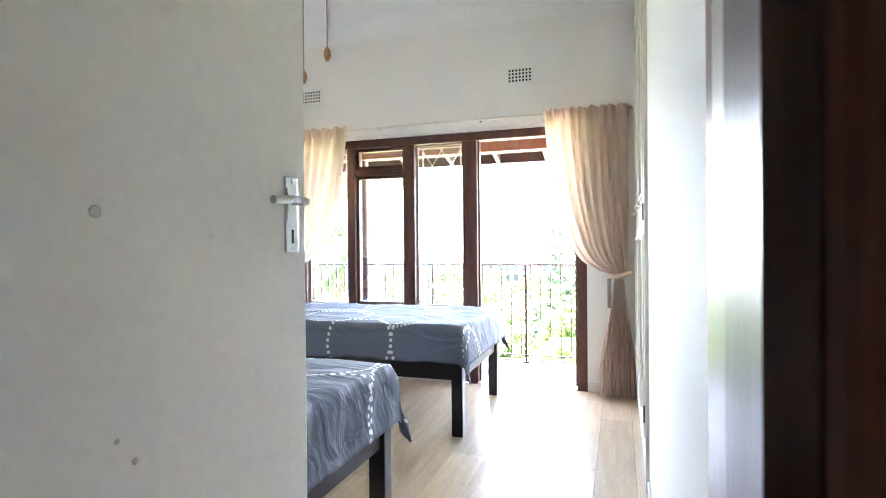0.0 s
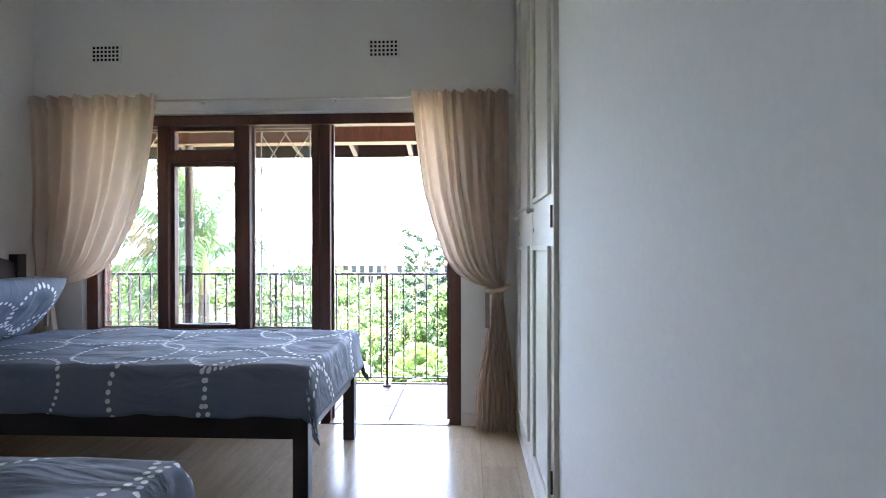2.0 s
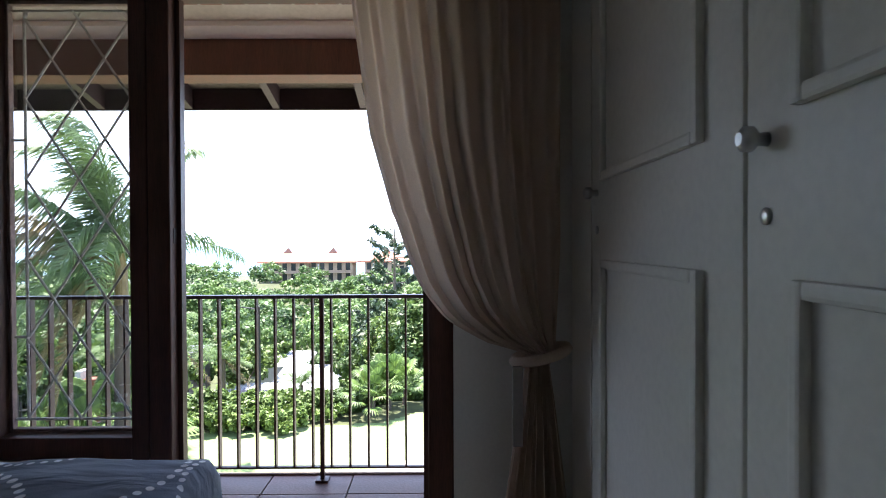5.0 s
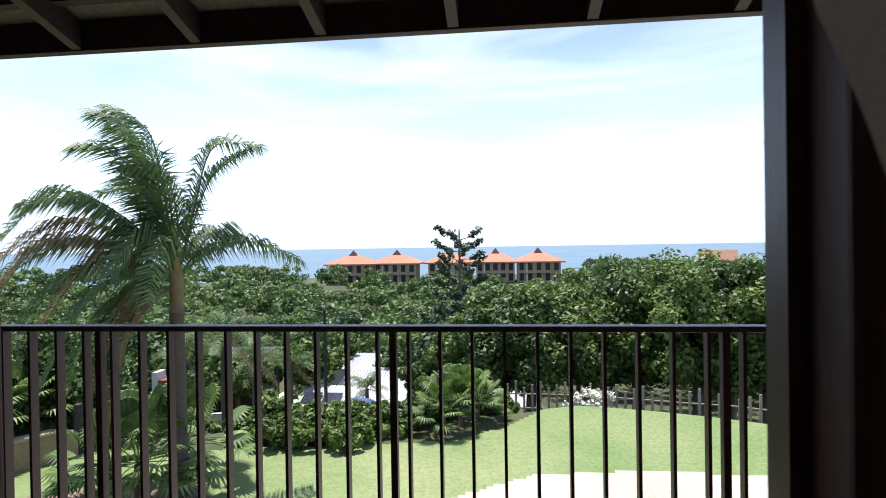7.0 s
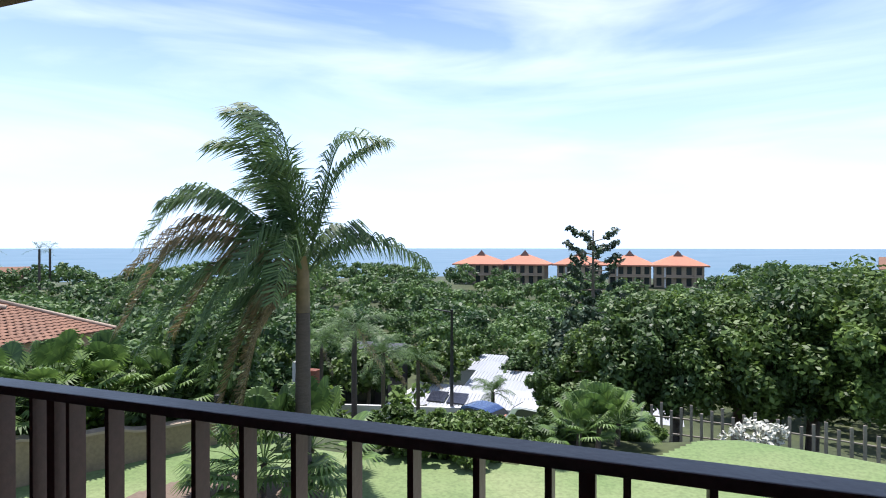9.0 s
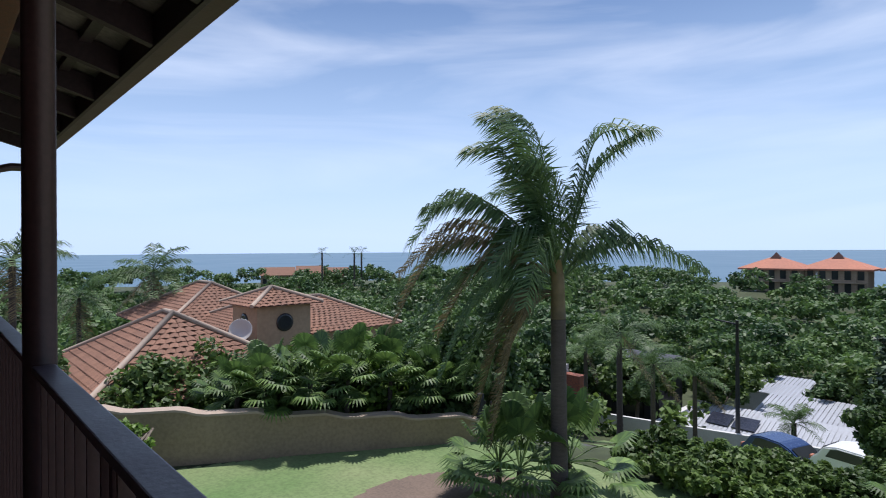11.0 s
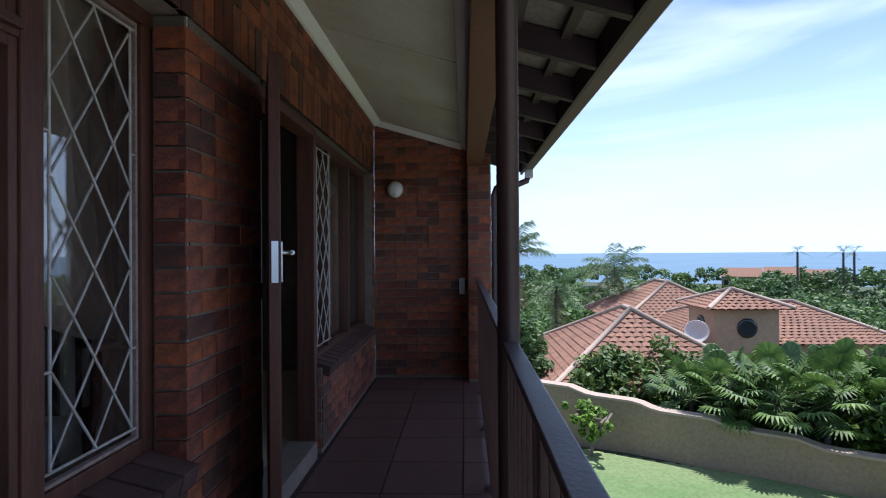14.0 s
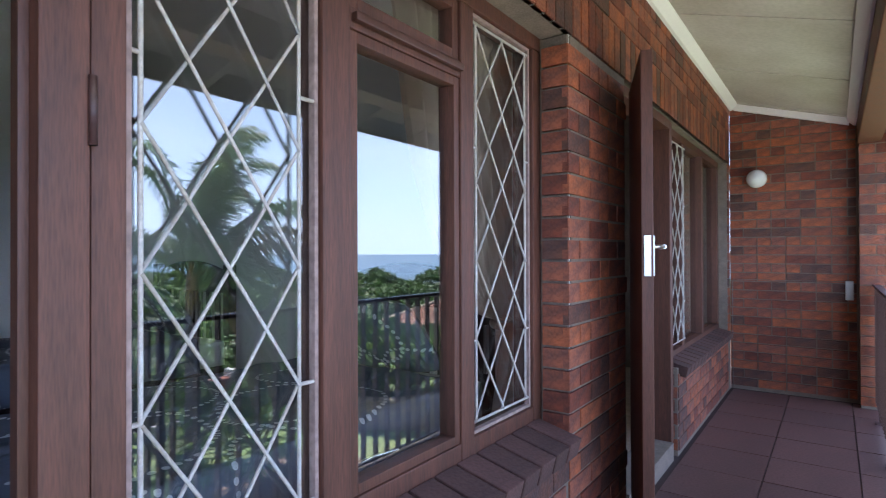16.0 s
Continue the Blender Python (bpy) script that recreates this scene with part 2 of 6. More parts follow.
BOARD = mat("eave_board", (0.66, 0.62, 0.57), 0.8, var=0.12, scale=1.6, fine=40, bump=0.05, second=(0.50, 0.45, 0.38))
RAFTER = mat("rafter_paint", (0.045, 0.026, 0.030), 0.6, var=0.3, scale=5, fine=50, bump=0.08)
SHEET = mat("roof_sheet", (0.22, 0.19, 0.17), 0.85, var=0.3, scale=3, fine=40, bump=0.1)
BULB = mat("opal_glass", (0.82, 0.81, 0.78), 0.2, var=0.03)
GREYPLASTIC = mat("pale_plastic", (0.6, 0.6, 0.57), 0.5, var=0.05)
WIRE = mat("grey_cable", (0.26, 0.22, 0.2), 0.6)
# near-black that paints the shade inside small holes
BLACK = mat("dark_hole", (0.012, 0.012, 0.012), 0.9, bump=0)
GLASS = glass_mat("window_glass")
VENT = mat("vent_plaster", (0.85, 0.84, 0.81), 0.8, var=0.06)
# ---- house shell ----
XL, XR, YB = -2.46, 0.86, -4.125
CEIL_Z, OUT_Y = 3.12, 0.26
wall_window = thing("wall_north", "white plastered bedroom wall with a wide window and door opening", "wall", kind="structure")
for a in ((XL - 0.14, -2.12, 0, 0.25, 0, 3.17), (0.49, 1.6, 0, 0.25, 0, 3.17), (-2.12, 0.49, 0, 0.25, 2.102, 3.17), (-2.12, -0.53, 0, 0.135, -0.2, 0.555), (-2.12, -0.53, 0.135, 0.25, -0.2, 0.42)):
    part("wall_block", box(*a), PLASTER, wall_window)
part("lintel_ledge", box(-2.3, 0.6, -0.018, -0.0005, 2.115, 2.185, bevel=0.004), PLASTER, wall_window, "pale painted board over the window head")
solid("wall_west", box(XL - 0.14, XL, -6.6, -0.001, -0.2, 3.17), PLASTER, "plain white plastered bedroom wall", "wall", kind="structure")
wall_e = thing("wall_east", "smooth satin white wall beside the built-in cupboard", "wall", kind="structure")
part("wall_face", box(XR, XR + 0.14, -6.6, -1.712, -0.2, 3.17), SATIN, wall_e)
part("wall_behind", box(XR + 0.62, XR + 0.74, -1.712, -0.001, -0.2, 3.17), PLASTER, wall_e)
wall_s = thing("wall_south", "plain white wall with the bedroom doorway", "wall", kind="structure")
for a in ((XL, -0.075, YB - 0.14, YB, 0, 3.17), (0.82, XR, YB - 0.14, YB, 0, 3.17), (-0.075, 0.82, YB - 0.14, YB, 2.07, 3.17)):
    part("wall_block", box(*a), PLASTER, wall_s)
# unseen end wall, added to keep outside light out of the passage
solid("wall_passage", box(XL, XR, -6.74, -6.6, -0.2, 3.17), PLASTER, "unseen plain white wall added to close the passage", "wall", kind="structure")
solid("ceiling", box(-6.1, 1.6, -6.7, 0.24, CEIL_Z, CEIL_Z + 0.1), CEILING, "flat white painted bedroom ceiling", "ceiling", kind="structure")


def cove(name, axis, a, b, wall_at, sign):
    """A quarter-round coved cornice along a wall."""
    r, n = 0.16, 8
    poly = [(wall_at, CEIL_Z), (wall_at, CEIL_Z - r)]
    poly += [(wall_at + sign * r * (1 - math.cos(math.pi / 2 * i / n)), CEIL_Z - r * (1 - math.sin(math.pi / 2 * i / n))) for i in range(1, n + 1)]
    poly[0] = (wall_at, CEIL_Z - 0.0005)
    return solid(name, prism(bmesh.new(), poly, axis, a, b), CEILING, "white coved plaster cornice under the ceiling", "cornice", kind="structure")


cove("trim_north", "x", XL, XR, -0.0005, -1)
cove("trim_west", "y", YB, -0.14, XL + 0.0005, 1)
cove("trim_east", "y", YB, -1.77, XR - 0.0005, -1)
cove("trim_south", "x", XL + 0.14, XR - 0.14, YB + 0.0005, 1)
for nm, a in (("baseboard_north", (0.495, 0.84, -0.014, -0.001, 0, 0.085)), ("baseboard_west", (XL + 0.001, XL + 0.014, YB + 0.02, -0.02, 0, 0.085)),
              ("baseboard_east", (XR - 0.013, XR - 0.0005, YB + 0.02, -1.78, 0, 0.075)), ("baseboard_window", (-2.44, -0.535, -0.014, -0.001, 0, 0.085))):
    solid(nm, box(*a, bevel=0.003), CREAM, "cream painted skirting board along the wall", "skirting", kind="structure")

floor = solid("floor", box(XL, XR + 0.62, -6.6, 0.0, -0.2, -0.012), SUBFLOOR, "pale oak laminate floor, glossy", "floor", kind="structure")


def air_vent(x0, z0):
    v = thing("air_vent", "white plaster air brick with rows of square holes", "vent", "air bricks over the window")
    part("grille", box(x0, x0 + 0.212, -0.006, 0.0, z0, z0 + 0.125, bevel=0.002), VENT, v)
    for i in range(7):
        for j in range(4):
            # raised black squares paint the shade of the holes; nothing is cut
            part("hole", box(x0 + 0.014 + i * 0.0275, x0 + 0.029 + i * 0.0275, -0.0085, -0.006, z0 + 0.014 + j * 0.0275, z0 + 0.030 + j * 0.0275), BLACK, v)


air_vent(-0.128, 2.457)
air_vent(-2.045, 2.455)

# ---- window and balcony door frame ----
FY0, FY1 = 0.045, 0.135
window = thing("window_1", "brown meranti window and door frame with barred side panes", "window", kind="structure")
for nm, a in (("frame_post", (-2.12, -2.04)), ("frame_post", (-1.61, -1.535)), ("frame_post", (-1.05, -0.96)), ("frame_post", (-0.53, -0.475)), ("door_post", (-0.470, -0.40)), ("door_post", (0.41, 0.49))):
    z0 = -0.095 if nm == "door_post" else 0.0 if a[0] == -0.53 else 0.556
    part(nm, box(a[0], a[1], FY0 - (0.004 if nm == "door_post" else 0), FY1 + (0.012 if nm == "door_post" else 0), z0, 2.03, bevel=0.005), MERANTI_OUT, window)
part("frame_head", box(-2.12, 0.49, FY0 - 0.002, FY1 + 0.002, 2.031, 2.102, bevel=0.005), MERANTI_OUT, window)
part("door_stop", box(-0.399, -0.385, 0.085, 0.115, 0.01, 2.03), MERANTI, window)
part("door_stop", box(0.393, 0.409, 0.10, 0.14, 0.01, 2.03), MERANTI, window)
for a in ((-2.04, -1.61), (-1.535, -1.05), (-0.96, -0.53)):
    part("bottom_rail", box(a[0], a[1], FY0 + 0.003, FY1 - 0.003, 0.556, 0.625, bevel=0.004), MERANTI_OUT, window)
part("transom", box(-1.535, -1.05, FY0 + 0.003, FY1 - 0.003, 1.784, 1.838, bevel=0.004), MERANTI_OUT, window)
part("drip_edge", box(-1.53, -1.055, FY1 - 0.003, FY1 + 0.018, 1.80, 1.822, bevel=0.004), MERANTI, window)


def sash(x0, x1, z0, z1, w, y0, y1):
    for a in ((x0, x0 + w, z0, z1), (x1 - w, x1, z0, z1), (x0 + w, x1 - w, z0, z0 + w), (x0 + w, x1 - w, z1 - w, z1)):
        part("sash_rail", box(a[0], a[1], y0, y1, a[2], a[3], bevel=0.003), MERANTI_OUT, window)


sash(-1.533, -1.052, 1.84, 2.029, 0.03, 0.075, 0.125)
sash(-1.533, -1.052, 0.627, 1.782, 0.028, 0.075, 0.128)
for x0, x1, z0, z1 in ((-2.038, -1.612, 0.627, 2.029), (-0.958, -0.532, 0.627, 2.029)):
    for a in ((x0, x0 + 0.012, z0, z1), (x1 - 0.012, x1, z0, z1), (x0 + 0.012, x1 - 0.012, z0, z0 + 0.012), (x0 + 0.012, x1 - 0.012, z1 - 0.012, z1)):
        part("putty_bead", box(a[0], a[1], 0.100, 0.122, a[2], a[3], bevel=0.003), PUTTY, window)
for x0, x1, z0, z1 in ((-2.04, -1.61, 0.62, 2.035), (-1.51, -1.075, 0.65, 1.76), (-1.51, -1.075, 1.865, 2.005), (-0.96, -0.53, 0.62, 2.035)):
    pane = part("pane", box(x0, x1, 0.096, 0.100, z0, z1), GLASS, window, "clear glass pane")
    pane.visible_shadow = False
part("hinge", tube(bmesh.new(), [(-0.4725, FY1 + 0.014, 1.40), (-0.4725, FY1 + 0.014, 1.51)], 0.007), IRON, window, "dark steel butt hinge")
part("strike_plate", box(-0.4015, -0.398, 0.062, 0.082, 1.24, 1.29, bevel=0.001), IRON, window, "small dark strike plate")
part("window_sill", box(-2.12, -0.53, -0.03, 0.044, 0.54, 0.558, bevel=0.005), CREAM, window, "narrow cream inside window sill")
part("threshold", box(-0.40, 0.41, 0.0, 0.06, -0.10, 0.006, bevel=0.003), STEEL, window, "pale metal door threshold")
part("step_tile", box(-0.40, 0.41, 0.061, 0.199, -0.20, -0.088, bevel=0.003), TILE, window, "red-brown tile outside the door")
part("window_stay", tube(bmesh.new(), [(-1.30, 0.07, 0.665), (-1.20, 0.055, 0.668), (-1.10, 0.06, 0.665)], 0.005), STEEL, window, "brass window stay")


def burglar_bar(x0, x1, z0, z1, y, group):
    """A welded guard of square bars in a diamond lattice."""
    g = thing("burglar_guard", "white painted steel burglar guard with diamond lattice, chipped", "burglar guard", group)
    for x in (x0, x1):
        part("upright", tube(bmesh.new(), [(x, y, z0), (x, y, z1)], 0.0048, 6), WHITESTEEL, g)
    for z, e in ((z0, 0.05), (z1, 0.05), (z0 + 0.27, 0.0), (z1 - 0.42, 0.0)):
        if e:
            part("crossbar", tube(bmesh.new(), [(x0 - e, y, z), (x1 + e, y, z)], 0.0048, 6), WHITESTEEL, g)
        else:
            part("lug", tube(bmesh.new(), [(x0 - 0.05, y, z), (x0, y, z)], 0.0048, 6), WHITESTEEL, g)
            part("lug", tube(bmesh.new(), [(x1, y, z), (x1 + 0.05, y, z)], 0.0048, 6), WHITESTEEL, g)
    w, pitch = x1 - x0, 0.262
    slope = 2 * pitch / w
    for s in (1, -1):
        k = -2
        while k * pitch < z1 - z0 + 2 * pitch:
            a, b = z0 + k * pitch + 0.006, z0 + k * pitch + 0.006 + 2 * pitch
            t0, t1 = max(0.0, (z0 - a) / (b - a)), min(1.0, (z1 - a) / (b - a))
            if t1 - t0 > 0.03:
                px = (lambda t: x0 + w * t) if s > 0 else (lambda t: x1 - w * t)
                part("lattice_bar", tube(bmesh.new(), [(px(t0), y + 0.004 * s, a + (b - a) * t0), (px(t1), y + 0.004 * s, a + (b - a) * t1)], 0.0040, 6), WHITESTEEL, g)
            k += 1


burglar_bar(-0.905, -0.560, 0.665, 2.00, 0.116, "window guards")
burglar_bar(-2.005, -1.650, 0.665, 2.00, 0.116, "window guards")

# ---- curtains ----
rail = thing("curtain_rail", "white painted curtain rail on small brackets", "curtain rail")
part("rod", tube(bmesh.new(), [(-2.44, -0.075, 2.168), (0.83, -0.075, 2.174)], 0.009, 8), CREAM, rail)
for x in (-2.2, -1.25, -0.35, 0.6):
    part("bracket", box(x - 0.01, x + 0.01, -0.075, 0.0, 2.158, 2.172, bevel=0.002), CREAM, rail)


def curtain(inner, outer, tie_x, flip, label):
    """A gathered curtain held back by a tie; inner is the edge towards the glass."""
    nu, nv, ztie = 120, 90, 0.92
    verts, faces = [], []
    prof = ((0.0, 0.0), (0.25, 0.06), (0.5, 0.14), (0.68, 0.26), (0.8, 0.40), (0.88, 0.55), (0.95, 0.76), (1.0, 1.0))
    for j in range(nv + 1):
        if j <= 62:
            h = j / 62
            z = 2.192 + (ztie - 2.192) * h
            f = next(p0[1] + (p1[1] - p0[1]) * (h - p0[0]) / (p1[0] - p0[0]) for p0, p1 in zip(prof, prof[1:]) if h <= p1[0] + 1e-9)
            a = inner + (tie_x - flip * 0.035 - inner) * f
            b = outer + (tie_x + flip * 0.045 - outer) * max(0, h - 0.75) * 4 * 0.9
            amp = 0.030 * (1 - 0.45 * f) + (0.012 if h < 0.06 else 0)
            sag = 0.10 * math.sin(math.pi * min(1, max(0, (h - 0.7) / 0.3)))
        else:
            h = (j - 62) / (nv - 62)
            z = ztie + (0.015 - ztie) * h
            spread = 0.035 + 0.115 * min(1, h * 1.3)
            a, b = tie_x - flip * spread, tie_x + flip * (spread * 0.75)
            amp, sag = 0.018 + 0.022 * h, 0.0
        for i in range(nu + 1):
            u = i / nu
            x = a + (b - a) * u
            ph = u * 2 * math.pi * 9 + 0.9 * math.sin(u * 17) + 0.5 * math.sin(z * 3 + u * 5)
            y = -0.10 - amp * (0.75 + math.sin(ph)) - 0.01 * math.sin(u * 31 + z * 4)
            if j < 5:
                y -= 0.01 * math.sin(u * 2 * math.pi * 31)
            if 60 <= j <= 64:
                y = -0.10 + (y + 0.10) * 0.75
            zz = z - sag * (1 - u) ** 1.2 * 0.55 + 0.004 * math.sin(ph * 2)
            verts.append((x, y, zz))
    for j in range(nv):
        for i in range(nu):
            k = j * (nu + 1) + i
            faces.append((k, k + 1, k + nu + 2, k + nu + 1))
    c = thing("curtain", label, "curtain", "bedroom curtains")
    cl = new("cloth", pydata("cloth", verts, faces, CURTAIN, True))
    cl.parent = c
    part("tie_back", tube(bmesh.new(), [(tie_x + 0.075 * math.cos(t), -0.13 + 0.06 * math.sin(t), ztie + 0.02 * math.cos(t) * flip) for t in [2 * math.pi * i / 16 for i in range(17)]], 0.016, 6), CURTAIN, c, "fabric tie-back band")
    part("tassel", box(tie_x - flip * 0.075 - 0.014, tie_x - flip * 0.075 + 0.014, -0.20, -0.185, ztie - 0.24, ztie - 0.02, bevel=0.004), WIRE, c, "hanging end of the tie-back")


curtain(0.175, 0.80, 0.735, 1, "oatmeal linen curtain tied back beside the cupboard")
curtain(-1.51, -2.40, -2.30, -1, "oatmeal linen curtain tied back at the bedroom corner")

# ---- built-in cupboard ----
cup = thing("wardrobe", "cream painted built-in cupboard with panelled doors", "wardrobe")
part("carcass", box(0.875, XR + 0.60, -1.71, -0.02, 0.0, CEIL_Z - 0.005), CUPBOARD, cup)
part("plinth", box(0.852, 0.874, -1.685, -0.02, 0.0, 0.075, bevel=0.002), CUPBOARD, cup)
part("end_stile", box(0.842, 0.874, -1.710, -1.684, 0.0, CEIL_Z - 0.01, bevel=0.003), CREAM, cup)
part("filler", box(0.852, 0.874, -0.225, -0.02, 0.076, CEIL_Z - 0.01, bevel=0.002), CUPBOARD, cup)


def cup_door(y0, y1, ky):
    d = part("door", box(0.853, 0.873, y0, y1, 0.08, 2.78, bevel=0.003), CUPBOARD, cup)
    w = 0.105
    for z0, z1 in ((0.20, 1.196), (1.39, 2.66)):
        for a in ((y0 + w, y0 + w + 0.022, z0, z1), (y1 - w - 0.022, y1 - w, z0, z1), (y0 + w + 0.022, y1 - w - 0.022, z0, z0 + 0.022), (y0 + w + 0.022, y1 - w - 0.022, z1 - 0.022, z1)):
            part("moulding", box(0.838, 0.8545, a[0], a[1], a[2], a[3], bevel=0.006), CUPBOARD, d)
    part("knob", lathe([(0.009, 0), (0.008, 0.012), (0.016, 0.02), (0.016, 0.03), (0.008, 0.036)], (0.853, ky, 1.365), 14, (-1, 0, 0)), STEEL, d, "small steel door knob")
    part("keyhole", lathe([(0.011, 0), (0.011, 0.003), (0.004, 0.004)], (0.853, ky, 1.27), 12, (-1, 0, 0)), STEEL, d, "steel keyhole plate")


cup_door(-1.682, -0.968, -1.012)
cup_door(-0.958, -0.232, -0.285)
for z in (0.35, 1.30, 2.4):
    part("hinge", tube(bmesh.new(), [(0.840, -1.683, z - 0.04), (0.840, -1.683, z + 0.04)], 0.006), IRON, cup, "dark worn butt hinge")

# ---- bedroom door ----
frame_d = thing("door_frame", "dark varnished hardwood door frame in the bedroom doorway", "door frame", kind="structure")
part("jamb", box(0.775, 0.82, YB - 0.15, YB + 0.012, 0, 2.07, bevel=0.004), VARNISH, frame_d)
part("jamb", box(-0.075, -0.04, YB - 0.15, YB + 0.012, 0, 2.07, bevel=0.004), VARNISH, frame_d)
part("head", box(-0.04, 0.775, YB - 0.15, YB + 0.012, 2.035, 2.07, bevel=0.004), MERANTI, frame_d)
part("stop", box(0.764, 0.775, YB - 0.149, YB - 0.105, 0, 2.035), MERANTI, frame_d)
part("strike_plate", box(0.7735, 0.7765, YB - 0.05, YB - 0.02, 1.15, 1.25), STEEL, frame_d, "steel strike plate")
door = thing("door_1", "cream painted flush bedroom door standing open, scuffed", "door", at=(-0.018, YB + 0.012, 0))
part("leaf", box(-0.02, 0.02, 0.0, 0.80, 0.012, 2.03, bevel=0.003), CREAM, door)
plate = part("handle_plate", box(0.020, 0.026, 0.725, 0.768, 1.135, 1.300, bevel=0.003), STEEL, door, "steel lever lock plate")
part("lever", tube(tube(bmesh.new(), [(0.024, 0.746, 1.245), (0.062, 0.746, 1.245)], 0.008), [(0.060, 0.752, 1.245), (0.064, 0.70, 1.246), (0.060, 0.64, 1.242)], 0.009), STEEL, plate, "steel lever handle")
# keyhole shade painted as a thin black block on the plate
part("keyhole", box(0.0255, 0.0272, 0.743, 0.749, 1.155, 1.185), BLACK, plate)
for z in (1.145, 1.29):
    part("screw", lathe([(0.004, 0), (0.003, 0.002)], (0.026, 0.746, z), 10, (1, 0, 0)), STEEL, plate)
part("lever", tube(tube(bmesh.new(), [(-0.02, 0.746, 1.245), (-0.06, 0.746, 1.245)], 0.008), [(-0.058, 0.752, 1.245), (-0.06, 0.64, 1.242)], 0.009), STEEL, door, "steel lever handle")
part("latch_edge", box(-0.011, 0.011, 0.7995, 0.802, 1.10, 1.29), STEEL, door)
SCUFF = mat("scuff_mark", (0.75, 0.71, 0.63), 0.7, var=0.3, scale=30)
for y, z, s in ((0.30, 1.20, 0.011), (0.33, 0.86, 0.005), (0.36, 0.82, 0.006), (0.52, 1.17, 0.005), (0.28, 0.66, 0.003)):
    part("scuff", lathe([(s, 0), (s * 0.7, 0.0012)], (0.0198, y, z), 7, (1, 0, 0)), SCUFF, door, "chip in the paint")
door.rotation_euler = (0, 0, radians(-3.6))

# ---- ceiling fan ----
fan = thing("ceiling_fan", "white ceiling fan with two hanging pull cords", "ceiling fan")
FX, FYC = -0.32, -2.64
part("down_rod", tube(bmesh.new(), [(FX, FYC, 2.40), (FX, FYC, CEIL_Z)], 0.013, 10), SATIN, fan)
part("canopy", lathe([(0.03, -0.07), (0.065, -0.02), (0.068, 0)], (FX, FYC, CEIL_Z), 24), SATIN, fan)
part("motor", lathe([(0.03, -0.075), (0.10, -0.06), (0.12, -0.01), (0.115, 0.04), (0.04, 0.075)], (FX, FYC, 2.34), 28), SATIN, fan)
for k in range(4):
    a = radians(80 + 90 * k)
    m = Matrix.Translation((FX, FYC, 2.32)) @ Matrix.Rotation(a, 4, "Z") @ Matrix.Rotation(radians(11), 4, "X")
    bm = bmesh.new()
    prism(bm, [(0.16, -0.045), (0.24, -0.058), (0.56, -0.068), (0.61, -0.05), (0.625, 0.0), (0.61, 0.05), (0.56, 0.068), (0.24, 0.058), (0.16, 0.045)], "z", -0.004, 0.004)
    bmesh.ops.transform(bm, matrix=m, verts=bm.verts[:])
    bl = part("blade", bm, SATIN, fan)
    part("blade_arm", box(0.09, 0.20, -0.018, 0.018, -0.012, -0.004, m=m), STEEL, bl)
KNOB = mat("pull_knob_wood", (0.34, 0.16, 0.06), 0.5)
for dx, dy, z in ((0.06, -0.02, 1.865), (-0.05, 0.0, 1.80)):
    c = part("pull_cord", tube(bmesh.new(), [(FX + dx, FYC + dy, 2.30), (FX + dx, FYC + dy, z)], 0.0022, 6), WIRE, fan, "thin pull cord")
    part("pull_knob", lathe([(0.004, 0.0), (0.011, -0.012), (0.013, -0.03), (0.006, -0.05)], (FX + dx, FYC + dy, z), 12), KNOB, c, "turned wooden pull knob")
# ---- beds ----
def dot_rings(m, rings, size=0.0105, colour=(0.68, 0.71, 0.76)):
    """Print rings of pale dots on a cloth, in metres of its own sheet."""
    n, l = m.node_tree.nodes, m.node_tree.links
    b = n["Principled BSDF"]
    src = b.inputs["Base Color"].links[0].from_socket
    uv = n.new("ShaderNodeUVMap")
    sep = n.new("ShaderNodeSeparateXYZ")
    l.new(uv.outputs[0], sep.inputs[0])

    def op(kind, a, c=None):
        q = n.new("ShaderNodeMath")
        q.operation = kind
        for i, v in enumerate((a, c)):
            if v is None:
                continue
            if isinstance(v, (int, float)):
                q.inputs[i].default_value = v
            else:
                l.new(v, q.inputs[i])
        return q.outputs[0]

    best = None
    for cu, cv, r, s in rings:
        count = max(8, round(2 * math.pi * r / (size * s * 3.4)))
        du, dv = op("SUBTRACT", sep.outputs[0], cu), op("SUBTRACT", sep.outputs[1], cv)
        rad = op("SQRT", op("ADD", op("MULTIPLY", du, du), op("MULTIPLY", dv, dv)))
        ang = op("MULTIPLY", op("ARCTAN2", dv, du), count / (2 * math.pi))
        off = op("MULTIPLY", op("SUBTRACT", op("FRACT", op("ADD", ang, 100.0)), 0.5), 2 * math.pi * r / count)
        dr = op("SUBTRACT", rad, r)
        d = op("SQRT", op("ADD", op("MULTIPLY", off, off), op("MULTIPLY", dr, dr)))
        hit = op("LESS_THAN", d, size * s)
        best = hit if best is None else op("MAXIMUM", best, hit)
    mx = n.new("ShaderNodeMixRGB")
    l.new(best, mx.inputs[0])
    l.new(src, mx.inputs[1])
    mx.inputs[2].default_value = (*colour, 1)
    l.new(mx.outputs[0], b.inputs["Base Color"])
    return m


